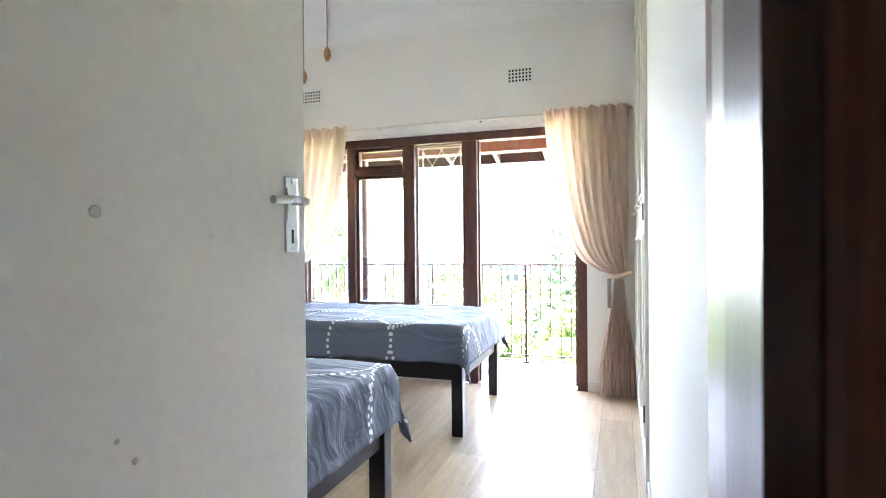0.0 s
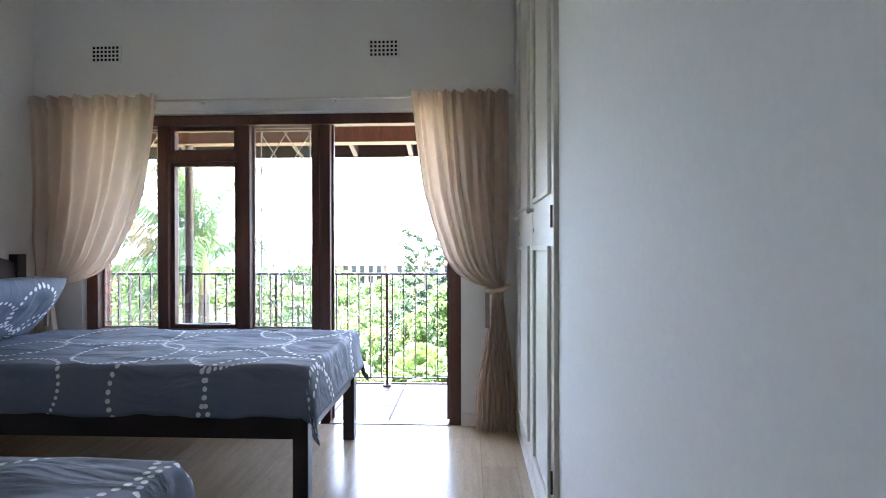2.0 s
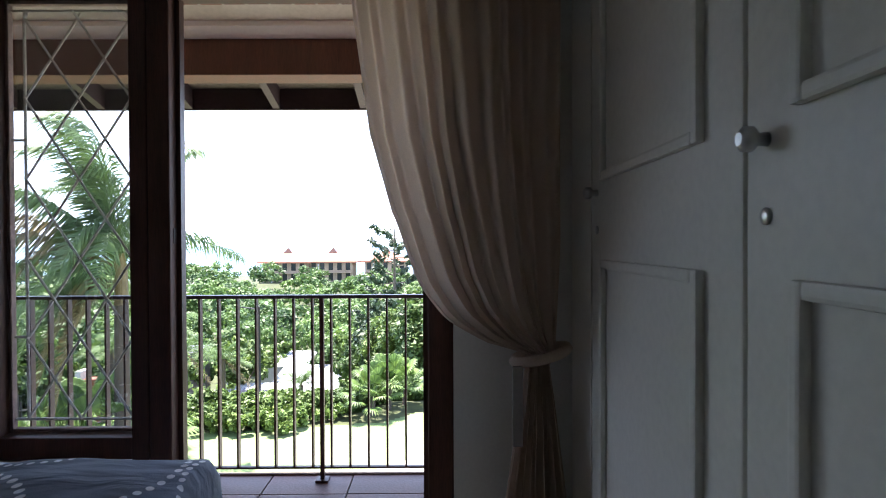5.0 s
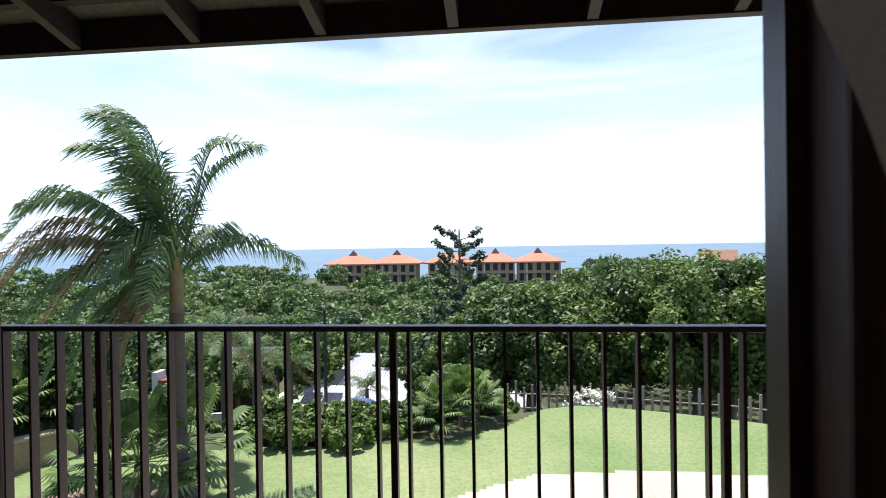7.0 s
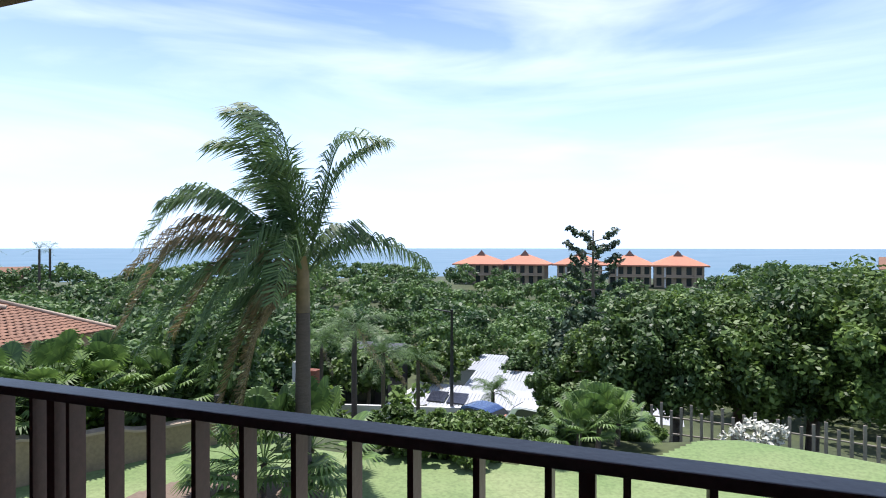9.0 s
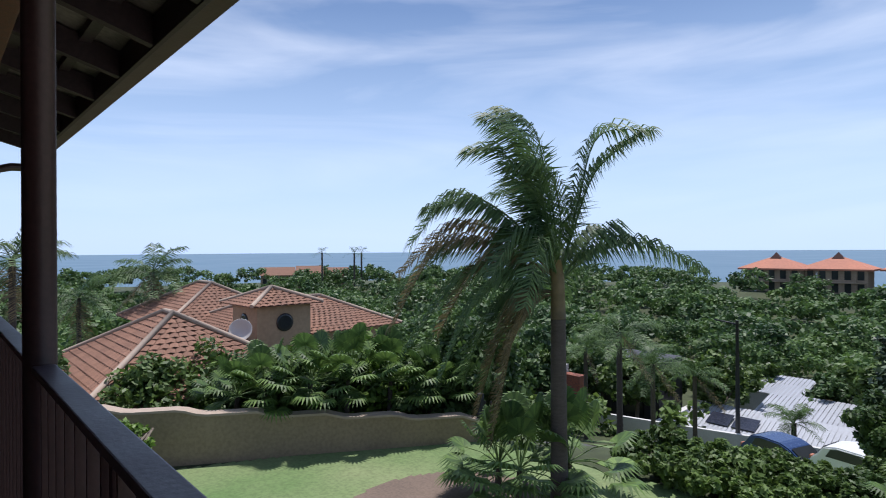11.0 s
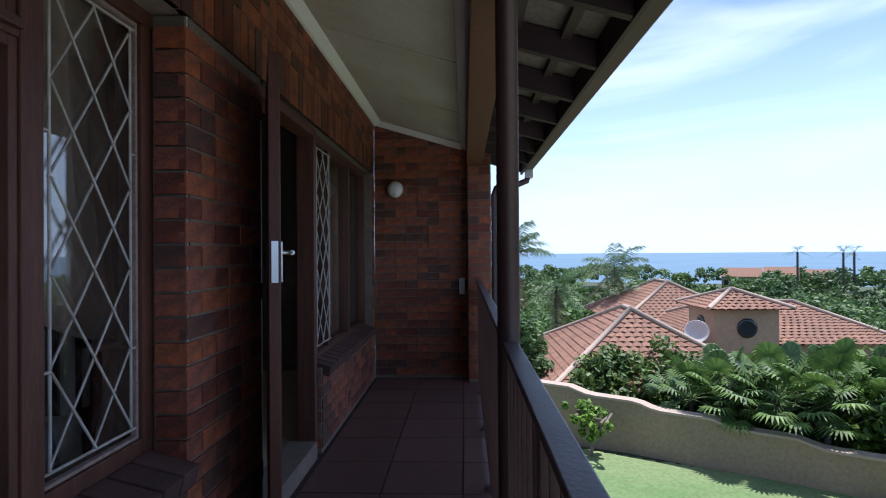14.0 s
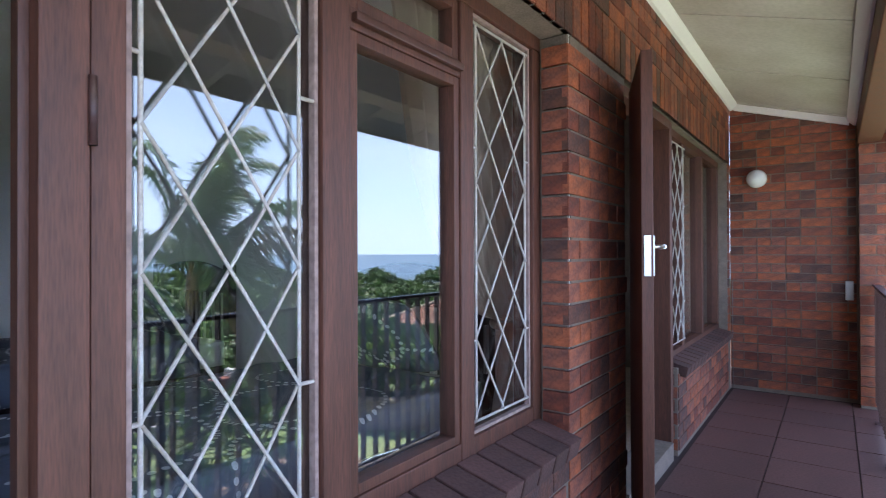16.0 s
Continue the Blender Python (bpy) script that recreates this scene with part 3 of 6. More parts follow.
def cloth_mat(name, rings, size):
    m = mat(name, (0.125, 0.150, 0.208), 0.75, var=0.12, scale=3, fine=260, bump=0.08)
    n, l = m.node_tree.nodes, m.node_tree.links
    b = n["Principled BSDF"]
    tc, mp, cr, bp = n.new("ShaderNodeTexCoord"), n.new("ShaderNodeMapping"), n.new("ShaderNodeTexNoise"), n.new("ShaderNodeBump")
    mp.inputs["Scale"].default_value = (2.2, 8.0, 5.0)
    mp.inputs["Rotation"].default_value = (0.1, 0.2, 0.35)
    cr.inputs["Scale"].default_value, cr.inputs["Detail"].default_value, cr.inputs["Distortion"].default_value = 1.3, 3, 0.6
    bp.inputs["Strength"].default_value, bp.inputs["Distance"].default_value = 0.5, 0.045
    l.new(tc.outputs["Object"], mp.inputs[0])
    l.new(mp.outputs[0], cr.inputs["Vector"])
    l.new(cr.outputs[0], bp.inputs["Height"])
    l.new(b.inputs["Normal"].links[0].from_socket, bp.inputs["Normal"])
    l.new(bp.outputs[0], b.inputs["Normal"])
    return dot_rings(m, rings, size)


RINGS = [(0.35, 0.35, 0.16, 1.0), (0.62, 0.75, 0.30, 1.1), (0.95, 0.25, 0.24, 1.0), (1.30, 0.62, 0.34, 1.2), (1.50, 0.15, 0.17, 0.8), (1.62, 0.95, 0.26, 1.0), (1.95, 0.5, 0.30, 1.2),
         (0.9, 1.1, 0.22, 1.0), (1.25, -0.12, 0.22, 1.2), (0.60, -0.10, 0.20, 1.0), (1.75, -0.10, 0.28, 1.2), (2.10, 0.95, 0.2, 0.9), (2.18, 0.05, 0.25, 1.1), (1.45, 1.2, 0.2, 1.0)]
DUVET = cloth_mat("dotted_grey_cotton", RINGS, 0.0092)
PILLOW = cloth_mat("dotted_pillow_cotton", [(0.22, 0.25, 0.13, 1.0), (0.48, 0.3, 0.15, 1.1), (0.34, 0.12, 0.10, 0.8), (0.60, 0.1, 0.14, 1.0)], 0.0095)
MATTRESS = mat("mattress_ticking", (0.62, 0.60, 0.57), 0.85)


def uv_map(me, uvs):
    lay = me.uv_layers.new(name="sheet")
    for lp in me.loops:
        lay.data[lp.index].uv = uvs[lp.vertex_index]


def bed(y0, y1, seed):
    """A low slatted bed with its foot at x = -0.17 and its head to the west wall."""
    x0, x1 = -2.38, -0.165
    b = thing("bed", "dark espresso-stained wooden bed with a slatted headboard", "bed", "single beds")
    for y in (y0, y1 - 0.07):
        part("leg", box(x1 - 0.07, x1, y, y + 0.07, 0, 0.455, bevel=0.004), DARKWOOD, b)
        part("post", box(x0, x0 + 0.06, y, y + 0.07, 0, 1.15, bevel=0.004), DARKWOOD, b)
    for y in (y0 + 0.02, y1 - 0.045):
        part("side_rail", box(x0 + 0.061, x1 - 0.071, y, y + 0.025, 0.335, 0.455, bevel=0.003), DARKWOOD, b)
    part("foot_rail", box(x1 - 0.05, x1 - 0.02, y0 + 0.071, y1 - 0.071, 0.335, 0.455, bevel=0.003), DARKWOOD, b)
    bm = bmesh.new()
    top = [(y0 + 0.07 + (y1 - y0 - 0.14) * i / 14, 1.10 + 0.075 * math.sin(math.pi * i / 14)) for i in range(15)]
    prism(bm, top + [(y1 - 0.07, 0.95), (y0 + 0.07, 0.95)], "x", x0 + 0.015, x0 + 0.045)
    part("head_rail", bm, DARKWOOD, b, "curved top rail")
    part("head_rail", box(x0 + 0.015, x0 + 0.045, y0 + 0.071, y1 - 0.071, 0.5, 0.57, bevel=0.003), DARKWOOD, b)
    for i in range(7):
        y = y0 + 0.16 + (y1 - y0 - 0.37) * i / 6
        part("head_slat", box(x0 + 0.02, x0 + 0.038, y, y + 0.05, 0.571, 0.949, bevel=0.002), DARKWOOD, b)
    for i in range(9):
        part("bed_slat", box(x0 + 0.15 + i * 0.22, x0 + 0.22 + i * 0.22, y0 + 0.046, y1 - 0.046, 0.40, 0.418), DARKWOOD, b)
    part("mattress", box(x0 + 0.065, x1 - 0.03, y0 + 0.025, y1 - 0.025, 0.4185, 0.625, bevel=0.03), MATTRESS, b, "pale fabric mattress")

    # duvet: a sheet over the mattress that falls over the sides and the foot
    L, W, drop = x1 - 0.01 - (x0 + 0.30), y1 - y0, 0.225
    nu, nv = 110, 84
    verts, uvs, faces = [], [], []
    for j in range(nv + 1):
        v = -drop + (W + 2 * drop) * j / nv
        for i in range(nu + 1):
            u = (L + drop) * i / nu
            ex = max(0.0, u - L)
            ey = v - W if v > W else (v if v < 0 else 0.0)
            over = math.hypot(ex, ey)
            p = noise.noise(Vector((u * 3.1, v * 3.7, seed)))
            q = noise.noise(Vector((u * 9, v * 7 + u * 3, seed + 5)))
            lift = 0.016 * p + 0.009 * q
            edge = min(1.0, over / 0.06)
            x = x0 + 0.30 + min(u, L) + (min(ex, 0.03) * 0.7 + ex * 0.16 + (0.10 * ex * abs(ey) / (drop * drop) * drop if ex and ey else 0)) + 0.012 * q * edge
            y = y0 + min(max(v, 0), W) + math.copysign(min(abs(ey), 0.03) * 0.7 + abs(ey) * 0.10, ey) * (1 if ey else 0) + 0.022 * edge * math.sin(u * 11 + seed) * (abs(ey) / drop)
            fall = max(0.0, over - 0.012)
            if ex and ey:
                fall = max(ex, abs(ey)) + 0.42 * min(ex, abs(ey))
            z = 0.672 + lift - fall * 0.98 - 0.02 * max(0, (u - L + 0.15)) - 0.025 * (max(0, 0.10 - min(v, W - v)) if 0 <= v <= W else 0.10)
            if not (0 < v < W and u < L):
                z -= 0.012 * edge * (1 + p)
            verts.append((x, y, z))
            uvs.append((u, v))
    for j in range(nv):
        for i in range(nu):
            k = j * (nu + 1) + i
            faces.append((k, k + 1, k + nu + 2, k + nu + 1))
    me = pydata("duvet", verts, faces, DUVET, True)
    uv_map(me, uvs)
    d = tagged(new("duvet", me), "rumpled slate grey cotton duvet with rings of white dots", "duvet", "bed linen")
    th = d.modifiers.new("thickness", "SOLIDIFY")
    th.thickness, th.offset = 0.012, -1

    nu, nv, pv, pu, pf = 30, 24, [], [], []
    for side in (1, -1):
        for j in range(nv + 1):
            for i in range(nu + 1):
                a, c = 2 * i / nu - 1, 2 * j / nv - 1
                puff = (max(0, 1 - a ** 4) ** 0.6) * (max(0, 1 - c ** 4) ** 0.6)
                w = 0.012 * noise.noise(Vector((a * 3, c * 3, seed + side)))
                pv.append((c * 0.23 * (1 - 0.06 * a * a), a * 0.36 * (1 - 0.05 * c * c), side * (0.085 * puff + w * puff)))
                pu.append((0.36 + a * 0.36, 0.24 + c * 0.23))
    for s in range(2):
        o = s * (nu + 1) * (nv + 1)
        for j in range(nv):
            for i in range(nu):
                k = o + j * (nu + 1) + i
                q = (k, k + 1, k + nu + 2, k + nu + 1)
                pf.append(q if s else q[::-1])
    me = pydata("pillow", pv, pf, PILLOW, True)
    uv_map(me, pu)
    p = tagged(new("pillow", me), "grey pillow with white dot rings leaning on the headboard", "pillow", "bed linen")
    p.matrix_world = pose(x0 + 0.33, (y0 + y1) / 2, 0.84, 0, -50, 0)


bed(-1.268, -0.235, 1.0)
bed(-3.38, -2.335, 7.0)
# ---- balcony structure ----
BX0, BX1, RAIL_Y, BAL = -6.06, 3.2, 1.37, -0.09
balcony = solid("balcony_floor", box(BX0 - 0.3, BX1, OUT_Y - 0.06, 1.44, BAL - 0.22, BAL - 0.012), GROUT, "balcony floor of dull red-brown quarry tiles", "floor", kind="structure")
solid("balcony_edge", box(BX0, BX1, 1.441, 1.47, BAL - 0.24, BAL + 0.01, bevel=0.006), MORTAR, "rough concrete balcony edge", "edge", kind="structure")
wall_out = thing("wall_outside", "face brick outer wall of mixed red and dark bricks", "wall", kind="structure")
for a in ((-2.80, -2.125, -0.2, 2.08), (0.50, 3.2, -0.2, 2.08), (-2.125, -0.53, -0.2, 0.47), (-6.0945, 3.2, 2.085, 2.69), (-6.0945, -3.88, -0.2, 0.47), (-6.0945, -5.92, 0.47, 2.08)):
    part("mortar_bed", box(a[0], a[1], 0.2505 if a[0] > -2.7 else 0.10, 0.256, a[2], a[3]), MORTAR, wall_out)
part("mortar_bed", box(-2.1195, -2.103, 0.136, 0.2504, 0.471, 2.08), MORTAR, wall_out)
wall_end = thing("wall_end", "face brick end wall of the balcony", "wall", kind="structure")
part("mortar_bed", box(-6.20, -6.095, 0.257, 1.264, -0.2, 2.66), MORTAR, wall_end)
part("mortar_pier", box(-6.20, -5.89, 1.265, 1.50, -3.2, 2.3), MORTAR, wall_end)
# unseen rear wall, added so daylight does not leak into the rooms
solid("wall_house", box(-6.2, 3.2, -6.9, -6.75, -3.3, 5.2), MORTAR, "unseen rear wall added to close the house against light", "wall", kind="structure")
solid("wall_lower", box(-6.2, 3.2, 0.1, 0.24, -3.3, -0.32), MORTAR, "lower storey wall under the balcony", "wall", kind="structure")
# both side walls are unseen and only block light from the sides
solid("wall_side", box(3.06, 3.2, -6.74, 1.36, -0.23, 3.3), MORTAR, "unseen side wall added to close the balcony", "wall", kind="structure")
solid("wall_side_west", box(-6.2, -6.1, -6.74, 0.09, -0.23, 3.3), MORTAR, "unseen west wall added to close the house against light", "wall", kind="structure")
# added floor closes the next room as a box, so its panes look dark
solid("floor_next_room", box(-6.09, -2.61, -6.7, 0.1, -0.2, -0.02), LAMINATE, "laminate floor added to close the unseen next room", "floor", kind="structure")

# sloping balcony ceiling, beam, rafters and eaves
ceil_b = solid("balcony_ceiling", prism(bmesh.new(), [(0.262, 2.68), (1.25, 2.385), (1.25, 2.392), (0.262, 2.687)], "x", -6.09, 3.05), BOARD, "off-white sloping balcony ceiling boards, lightly stained", "ceiling", kind="structure")
for k in range(8):
    x = -6.0 + k * 1.2
    solid("ceiling_strip", prism(bmesh.new(), [(0.35, 2.648), (1.20, 2.394), (1.20, 2.400), (0.35, 2.654)], "x", x, x + 0.03), BOARD, "thin cover strip on the balcony ceiling", "cover strip", "ceiling strips", kind="structure")
solid("trim_balcony_wall", prism(bmesh.new(), [(0.2625, 2.678), (0.2625, 2.608), (0.285, 2.608), (0.335, 2.648), (0.335, 2.6575)], "x", -6.09, 3.05), CEILING, "white cornice along the balcony wall", "cornice", kind="structure")
solid("trim_balcony_beam", prism(bmesh.new(), [(1.249, 2.384), (1.249, 2.33), (1.235, 2.33), (1.185, 2.375), (1.185, 2.403)], "x", -6.09, 3.05), CEILING, "white cornice along the balcony beam", "cornice", kind="structure")
solid("trim_balcony_end", prism(bmesh.new(), [(0.30, 2.666), (1.2, 2.398), (1.2, 2.335), (0.30, 2.603)], "x", -6.094, -6.05), CEILING, "white cornice along the end wall", "cornice", kind="structure")
solid("balcony_beam", box(-6.15, 3.05, 1.251, 1.41, 2.14, 2.40, bevel=0.006), MERANTI_OUT, "long brown timber beam along the balcony roof", "beam", kind="structure")
roof = thing("roof", "dark eaves with painted rafters under grey roof sheets", "roof", kind="structure")
# slopes behind the eaves are unseen, added to keep daylight off the rooms
part("roof_sheet", prism(bmesh.new(), [(-7.0, 5.2), (0.0, 3.35), (0.24, 2.70), (1.87, 2.236), (1.87, 2.256), (0.25, 2.73), (0.02, 3.39), (-7.0, 5.24)], "x", -6.35, 3.4), SHEET, roof, "grey fibre-cement roof sheet")
for k in range(17):
    x = -6.22 + k * 0.56
    part("rafter", prism(bmesh.new(), [(1.4105, 2.23), (1.849, 2.107), (1.849, 2.232), (1.4105, 2.354)], "x", x, x + 0.045), RAFTER, roof)
for y in (1.45, 1.68):
    z = 2.245 + (1.84 - y) * 0.27
    part("purlin", box(-6.3, 3.3, y, y + 0.05, z - 0.045, z - 0.004), RAFTER, roof)
part("fascia", box(-6.35, 3.4, 1.850, 1.872, 2.100, 2.234, bevel=0.003), RAFTER, roof)
gut = thing("gutter", "dark brown metal gutter along the eaves", "gutter")
prof = [(1.974, 2.23), (1.974, 2.135), (1.985, 2.125), (2.06, 2.125), (2.075, 2.14), (2.078, 2.235), (2.072, 2.235), (2.069, 2.145), (2.056, 2.131), (1.986, 2.131), (1.980, 2.138), (1.980, 2.23)]
part("channel", prism(bmesh.new(), [(a - 0.10, b) for a, b in prof], "x", -6.30, 3.4), PIPE, gut)
part("outlet", box(-6.22, -6.12, 1.885, 1.965, 2.04, 2.127, bevel=0.004), WHITESTEEL, gut, "pale gutter outlet")
part("downpipe", tube(bmesh.new(), [(-6.17, 1.92, 2.08), (-6.17, 1.90, 2.01), (-6.16, 1.80, 1.97), (-6.13, 1.66, 1.96), (-6.12, 1.57, 1.93), (-6.12, 1.545, 1.86), (-6.12, 1.545, -3.2)], 0.034, 10), PIPE, gut, "brown downpipe")

# pipe column and railing
COL_X = -2.08
col = thing("column", "round brown steel column holding the balcony beam", "column")
part("shaft", tube(bmesh.new(), [(COL_X, RAIL_Y, BAL), (COL_X, RAIL_Y, 2.14)], 0.038, 20), PIPE, col)
part("base_plate", box(COL_X - 0.06, COL_X + 0.06, RAIL_Y - 0.055, RAIL_Y + 0.055, BAL, BAL + 0.009, bevel=0.002), PIPE, col)
railing = thing("railing", "dark brown enamelled steel balcony railing of flat bars", "railing")
for a, b in ((BX0 + 0.17, COL_X - 0.041), (COL_X + 0.041, 3.05)):
    part("top_rail", box(a, b, RAIL_Y - 0.023, RAIL_Y + 0.027, 0.933, 0.952, bevel=0.003), RAILTOP, railing)
    part("bottom_rail", box(a, b, RAIL_Y - 0.012, RAIL_Y + 0.012, -0.019, -0.008), IRON, railing)
BAY = 1.04
posts = [-0.212 + BAY * k for k in range(-5, 4) if k != -2]
bar_mesh = mesh_of("baluster", box(-0.005, 0.005, -0.017, 0.017, -0.008, 0.9335), IRON)
for k in range(-56, 32):
    x = -0.212 + BAY * (k + 0.5) / 10
    if -5.86 < x < 3.0 and abs(x - COL_X) > 0.05:
        o = new("baluster", bar_mesh)
        o.location = (x, RAIL_Y, 0)
        o.parent = railing
for p in posts:
    q = part("post", box(p - 0.011, p + 0.011, RAIL_Y - 0.014, RAIL_Y + 0.014, BAL, 0.933), IRON, railing)
    part("foot_plate", box(p - 0.035, p + 0.035, RAIL_Y - 0.035, RAIL_Y + 0.035, BAL - 0.001, BAL + 0.013, bevel=0.002), IRON, q)

# end wall fittings
lamp = thing("wall_lamp", "round opal glass wall lamp on the brick end wall", "wall lamp")
part("globe", lathe([(0.045, 0.0), (0.075, 0.03), (0.088, 0.07), (0.075, 0.115), (0.04, 0.14), (0.005, 0.147)], (-6.083, 0.495, 1.915), 24, (1, 0, 0)), BULB, lamp)
part("base", lathe([(0.055, -0.006), (0.055, 0.012), (0.045, 0.015)], (-6.086, 0.495, 1.915), 20, (1, 0, 0)), GREYPLASTIC, lamp)
sw = thing("junction_box", "small pale plastic junction box on the end wall", "junction box")
part("cover", box(-6.087, -6.04, 1.165, 1.225, 0.80, 0.97, bevel=0.006), GREYPLASTIC, sw)
cab = thing("cable", "thin grey cable clipped along the bricks", "cable")
part("run", tube(bmesh.new(), [(-6.082, 1.165, 0.962), (-6.082, 0.7, 0.959), (-6.082, 0.285, 0.963), (-6.082, 0.278, 0.92), (-6.082, 0.278, BAL)], 0.0032, 6), WIRE, cab)

# ---- next room's door and window ----
door2 = thing("door_2", "varnished brown wooden door folded open against the brick pier", "door", at=(-2.85, 0.286, 0))
lf = part("leaf", box(0.0, 0.60, -0.022, 0.022, 0.02, 2.02, bevel=0.003), MERANTI_OUT, door2)
for z0, z1 in ((0.25, 0.95), (1.12, 1.9)):
    part("panel", box(0.10, 0.48, 0.021, 0.027, z0, z1, bevel=0.004), MERANTI, lf)
lk = part("lock_plate", box(0.528, 0.572, 0.022, 0.030, 1.135, 1.295, bevel=0.003), STEEL, door2, "chrome lock plate")
part("lever", tube(tube(bmesh.new(), [(0.55, 0.028, 1.25), (0.55, 0.07, 1.25)], 0.008), [(0.555, 0.068, 1.25), (0.435, 0.066, 1.248)], 0.009), STEEL, lk, "chrome lever handle")
part("lock_edge", box(0.599, 0.604, -0.013, 0.013, 1.135, 1.295, bevel=0.001), STEEL, door2, "chrome lock face")
door2.rotation_euler = (0, 0, radians(21))
fr2 = thing("door_frame", "brown wooden door frame set in the brick wall", "door frame", kind="structure")
for a in ((-2.87, -2.805), (-3.86, -3.795)):
    part("jamb", box(a[0], a[1], 0.12, 0.235, 0, 2.07, bevel=0.004), MERANTI_OUT, fr2)
part("head", box(-3.795, -2.87, 0.12, 0.235, 2.02, 2.075, bevel=0.004), MERANTI_OUT, fr2)
part("threshold", box(-3.795, -2.87, 0.06, 0.25, -0.12, 0.012, bevel=0.003), MORTAR, fr2)
win2 = thing("window_2", "brown wooden window with barred panes and curtains behind", "window", kind="structure")
for a in ((-3.935, -3.87), (-4.45, -4.38), (-5.18, -5.11), (-5.92, -5.85)):
    part("frame_post", box(a[0], a[1], 0.09, 0.18, 0.545, 2.03, bevel=0.004), MERANTI_OUT, win2)
part("frame_head", box(-5.92, -3.87, 0.088, 0.182, 2.031, 2.085, bevel=0.004), MERANTI_OUT, win2)
part("bottom_rail", box(-5.92, -3.87, 0.088, 0.182, 0.49, 0.5445, bevel=0.004), MERANTI_OUT, win2)
for a in ((-4.38, -3.935), (-5.11, -4.45), (-5.85, -5.18)):
    pane = part("pane", box(a[0], a[1], 0.13, 0.134, 0.545, 2.03), GLASS, win2, "clear glass pane")
    pane.visible_shadow = False
burglar_bar(-4.33, -3.985, 0.60, 1.98, 0.20, "next window guards")
cur2 = thing("curtain", "pale gathered curtain behind the next room's window", "curtain", "next room curtains")
vv, ff = [], []
for i in range(121):
    for z in (-0.015, 2.1):
        vv.append((-5.85 + i * 0.009, 0.0 + 0.03 * math.sin(i * 0.55), z))
for i in range(120):
    ff.append((2 * i, 2 * i + 2, 2 * i + 3, 2 * i + 1))
o = new("cloth", pydata("cloth", vv, ff, CURTAIN, True))
o.parent = cur2
# ---- outdoors: materials ----
def leaf_mat(name, dark, light, share=0.3, scale=0.8):
    light, dark = tuple(c * 1.25 for c in light), tuple(c * 1.15 for c in dark)
    m = mat(name, light, 0.55, var=0.25, scale=scale, fine=9, bump=0.0, second=dark)
    tint(m, ((0, (0.55, 0.6, 0.55)), (1, (1.25, 1.2, 1.0))), "island")
    return sheer(m, share, light)


GRASS = mat("lawn_grass", (0.225, 0.27, 0.125), 0.9, var=0.3, scale=0.35, fine=14, bump=0.3, second=(0.105, 0.19, 0.055))
TERRAIN = mat("bush_ground", (0.07, 0.085, 0.03), 0.95, var=0.4, scale=0.15, fine=3, bump=0.3, second=(0.035, 0.05, 0.018))
PAVING = mat("brown_paving", (0.20, 0.145, 0.11), 0.85, var=0.25, scale=0.8, fine=20, bump=0.2)
CONCRETE = mat("pale_concrete", (0.46, 0.42, 0.36), 0.9, var=0.2, scale=0.6, fine=18, bump=0.15)
ASPHALT = mat("asphalt", (0.085, 0.085, 0.085), 0.85, var=0.2, scale=0.6, fine=25, bump=0.1)
GARDENWALL = mat("ochre_plaster_wall", (0.34, 0.26, 0.17), 0.9, var=0.22, scale=0.8, fine=14, bump=0.15)
WHITEWALL = mat("white_outdoor_plaster", (0.62, 0.62, 0.61), 0.85, var=0.1, scale=0.5, fine=8)
PEACH = mat("peach_plaster", (0.48, 0.34, 0.22), 0.9, var=0.15, scale=0.5, fine=8)
CLAY = tint(mat("clay_roof_tile", (0.28, 0.148, 0.098), 0.85, var=0.2, scale=0.7, fine=10, bump=0.3), ((0, (0.85, 0.83, 0.82)), (1, (1.12, 1.1, 1.08))), "island")
MORTARCAP = mat("ridge_mortar", (0.43, 0.34, 0.27), 0.9)
REDROOF = mat("orange_red_roof", (0.52, 0.21, 0.13), 0.8, var=0.2, scale=0.1, fine=2)
TAN = mat("tan_facade", (0.42, 0.32, 0.23), 0.85, var=0.2, scale=0.2, fine=2)
DARKGLASS = mat("dark_window_glass", (0.03, 0.035, 0.04), 0.15, var=0.1)
ROOFWHITE = mat("white_roof_sheet", (0.40, 0.42, 0.46), 0.5, var=0.12, scale=0.6, fine=6, bump=0.05)
SOLAR = mat("solar_panel", (0.02, 0.025, 0.045), 0.2)
CARWHITE = mat("white_car_paint", (0.72, 0.73, 0.74), 0.22, var=0.03)
CARBLUE = mat("blue_car_paint", (0.03, 0.06, 0.16), 0.25, var=0.05)
TYRE = mat("tyre_rubber", (0.02, 0.02, 0.02), 0.85)
BARK = mat("palm_bark", (0.105, 0.085, 0.07), 0.9, var=0.3, scale=6, fine=30, bump=0.3, stretch=(1, 1, 6))
BRANCH = mat("grey_branch_bark", (0.22, 0.18, 0.14), 0.9, var=0.3, scale=5, fine=30, bump=0.2)
PALISADE = mat("dark_palisade", (0.035, 0.035, 0.04), 0.6)
PALEFENCE = mat("weathered_fence_timber", (0.30, 0.27, 0.23), 0.85, var=0.2)
LEAF_DARK = leaf_mat("dark_evergreen_leaf", (0.032, 0.070, 0.020), (0.095, 0.165, 0.048))
LEAF_MID = leaf_mat("garden_leaf", (0.050, 0.095, 0.022), (0.14, 0.22, 0.055))
LEAF_BRIGHT = leaf_mat("bright_leaf", (0.08, 0.15, 0.02), (0.19, 0.32, 0.05))
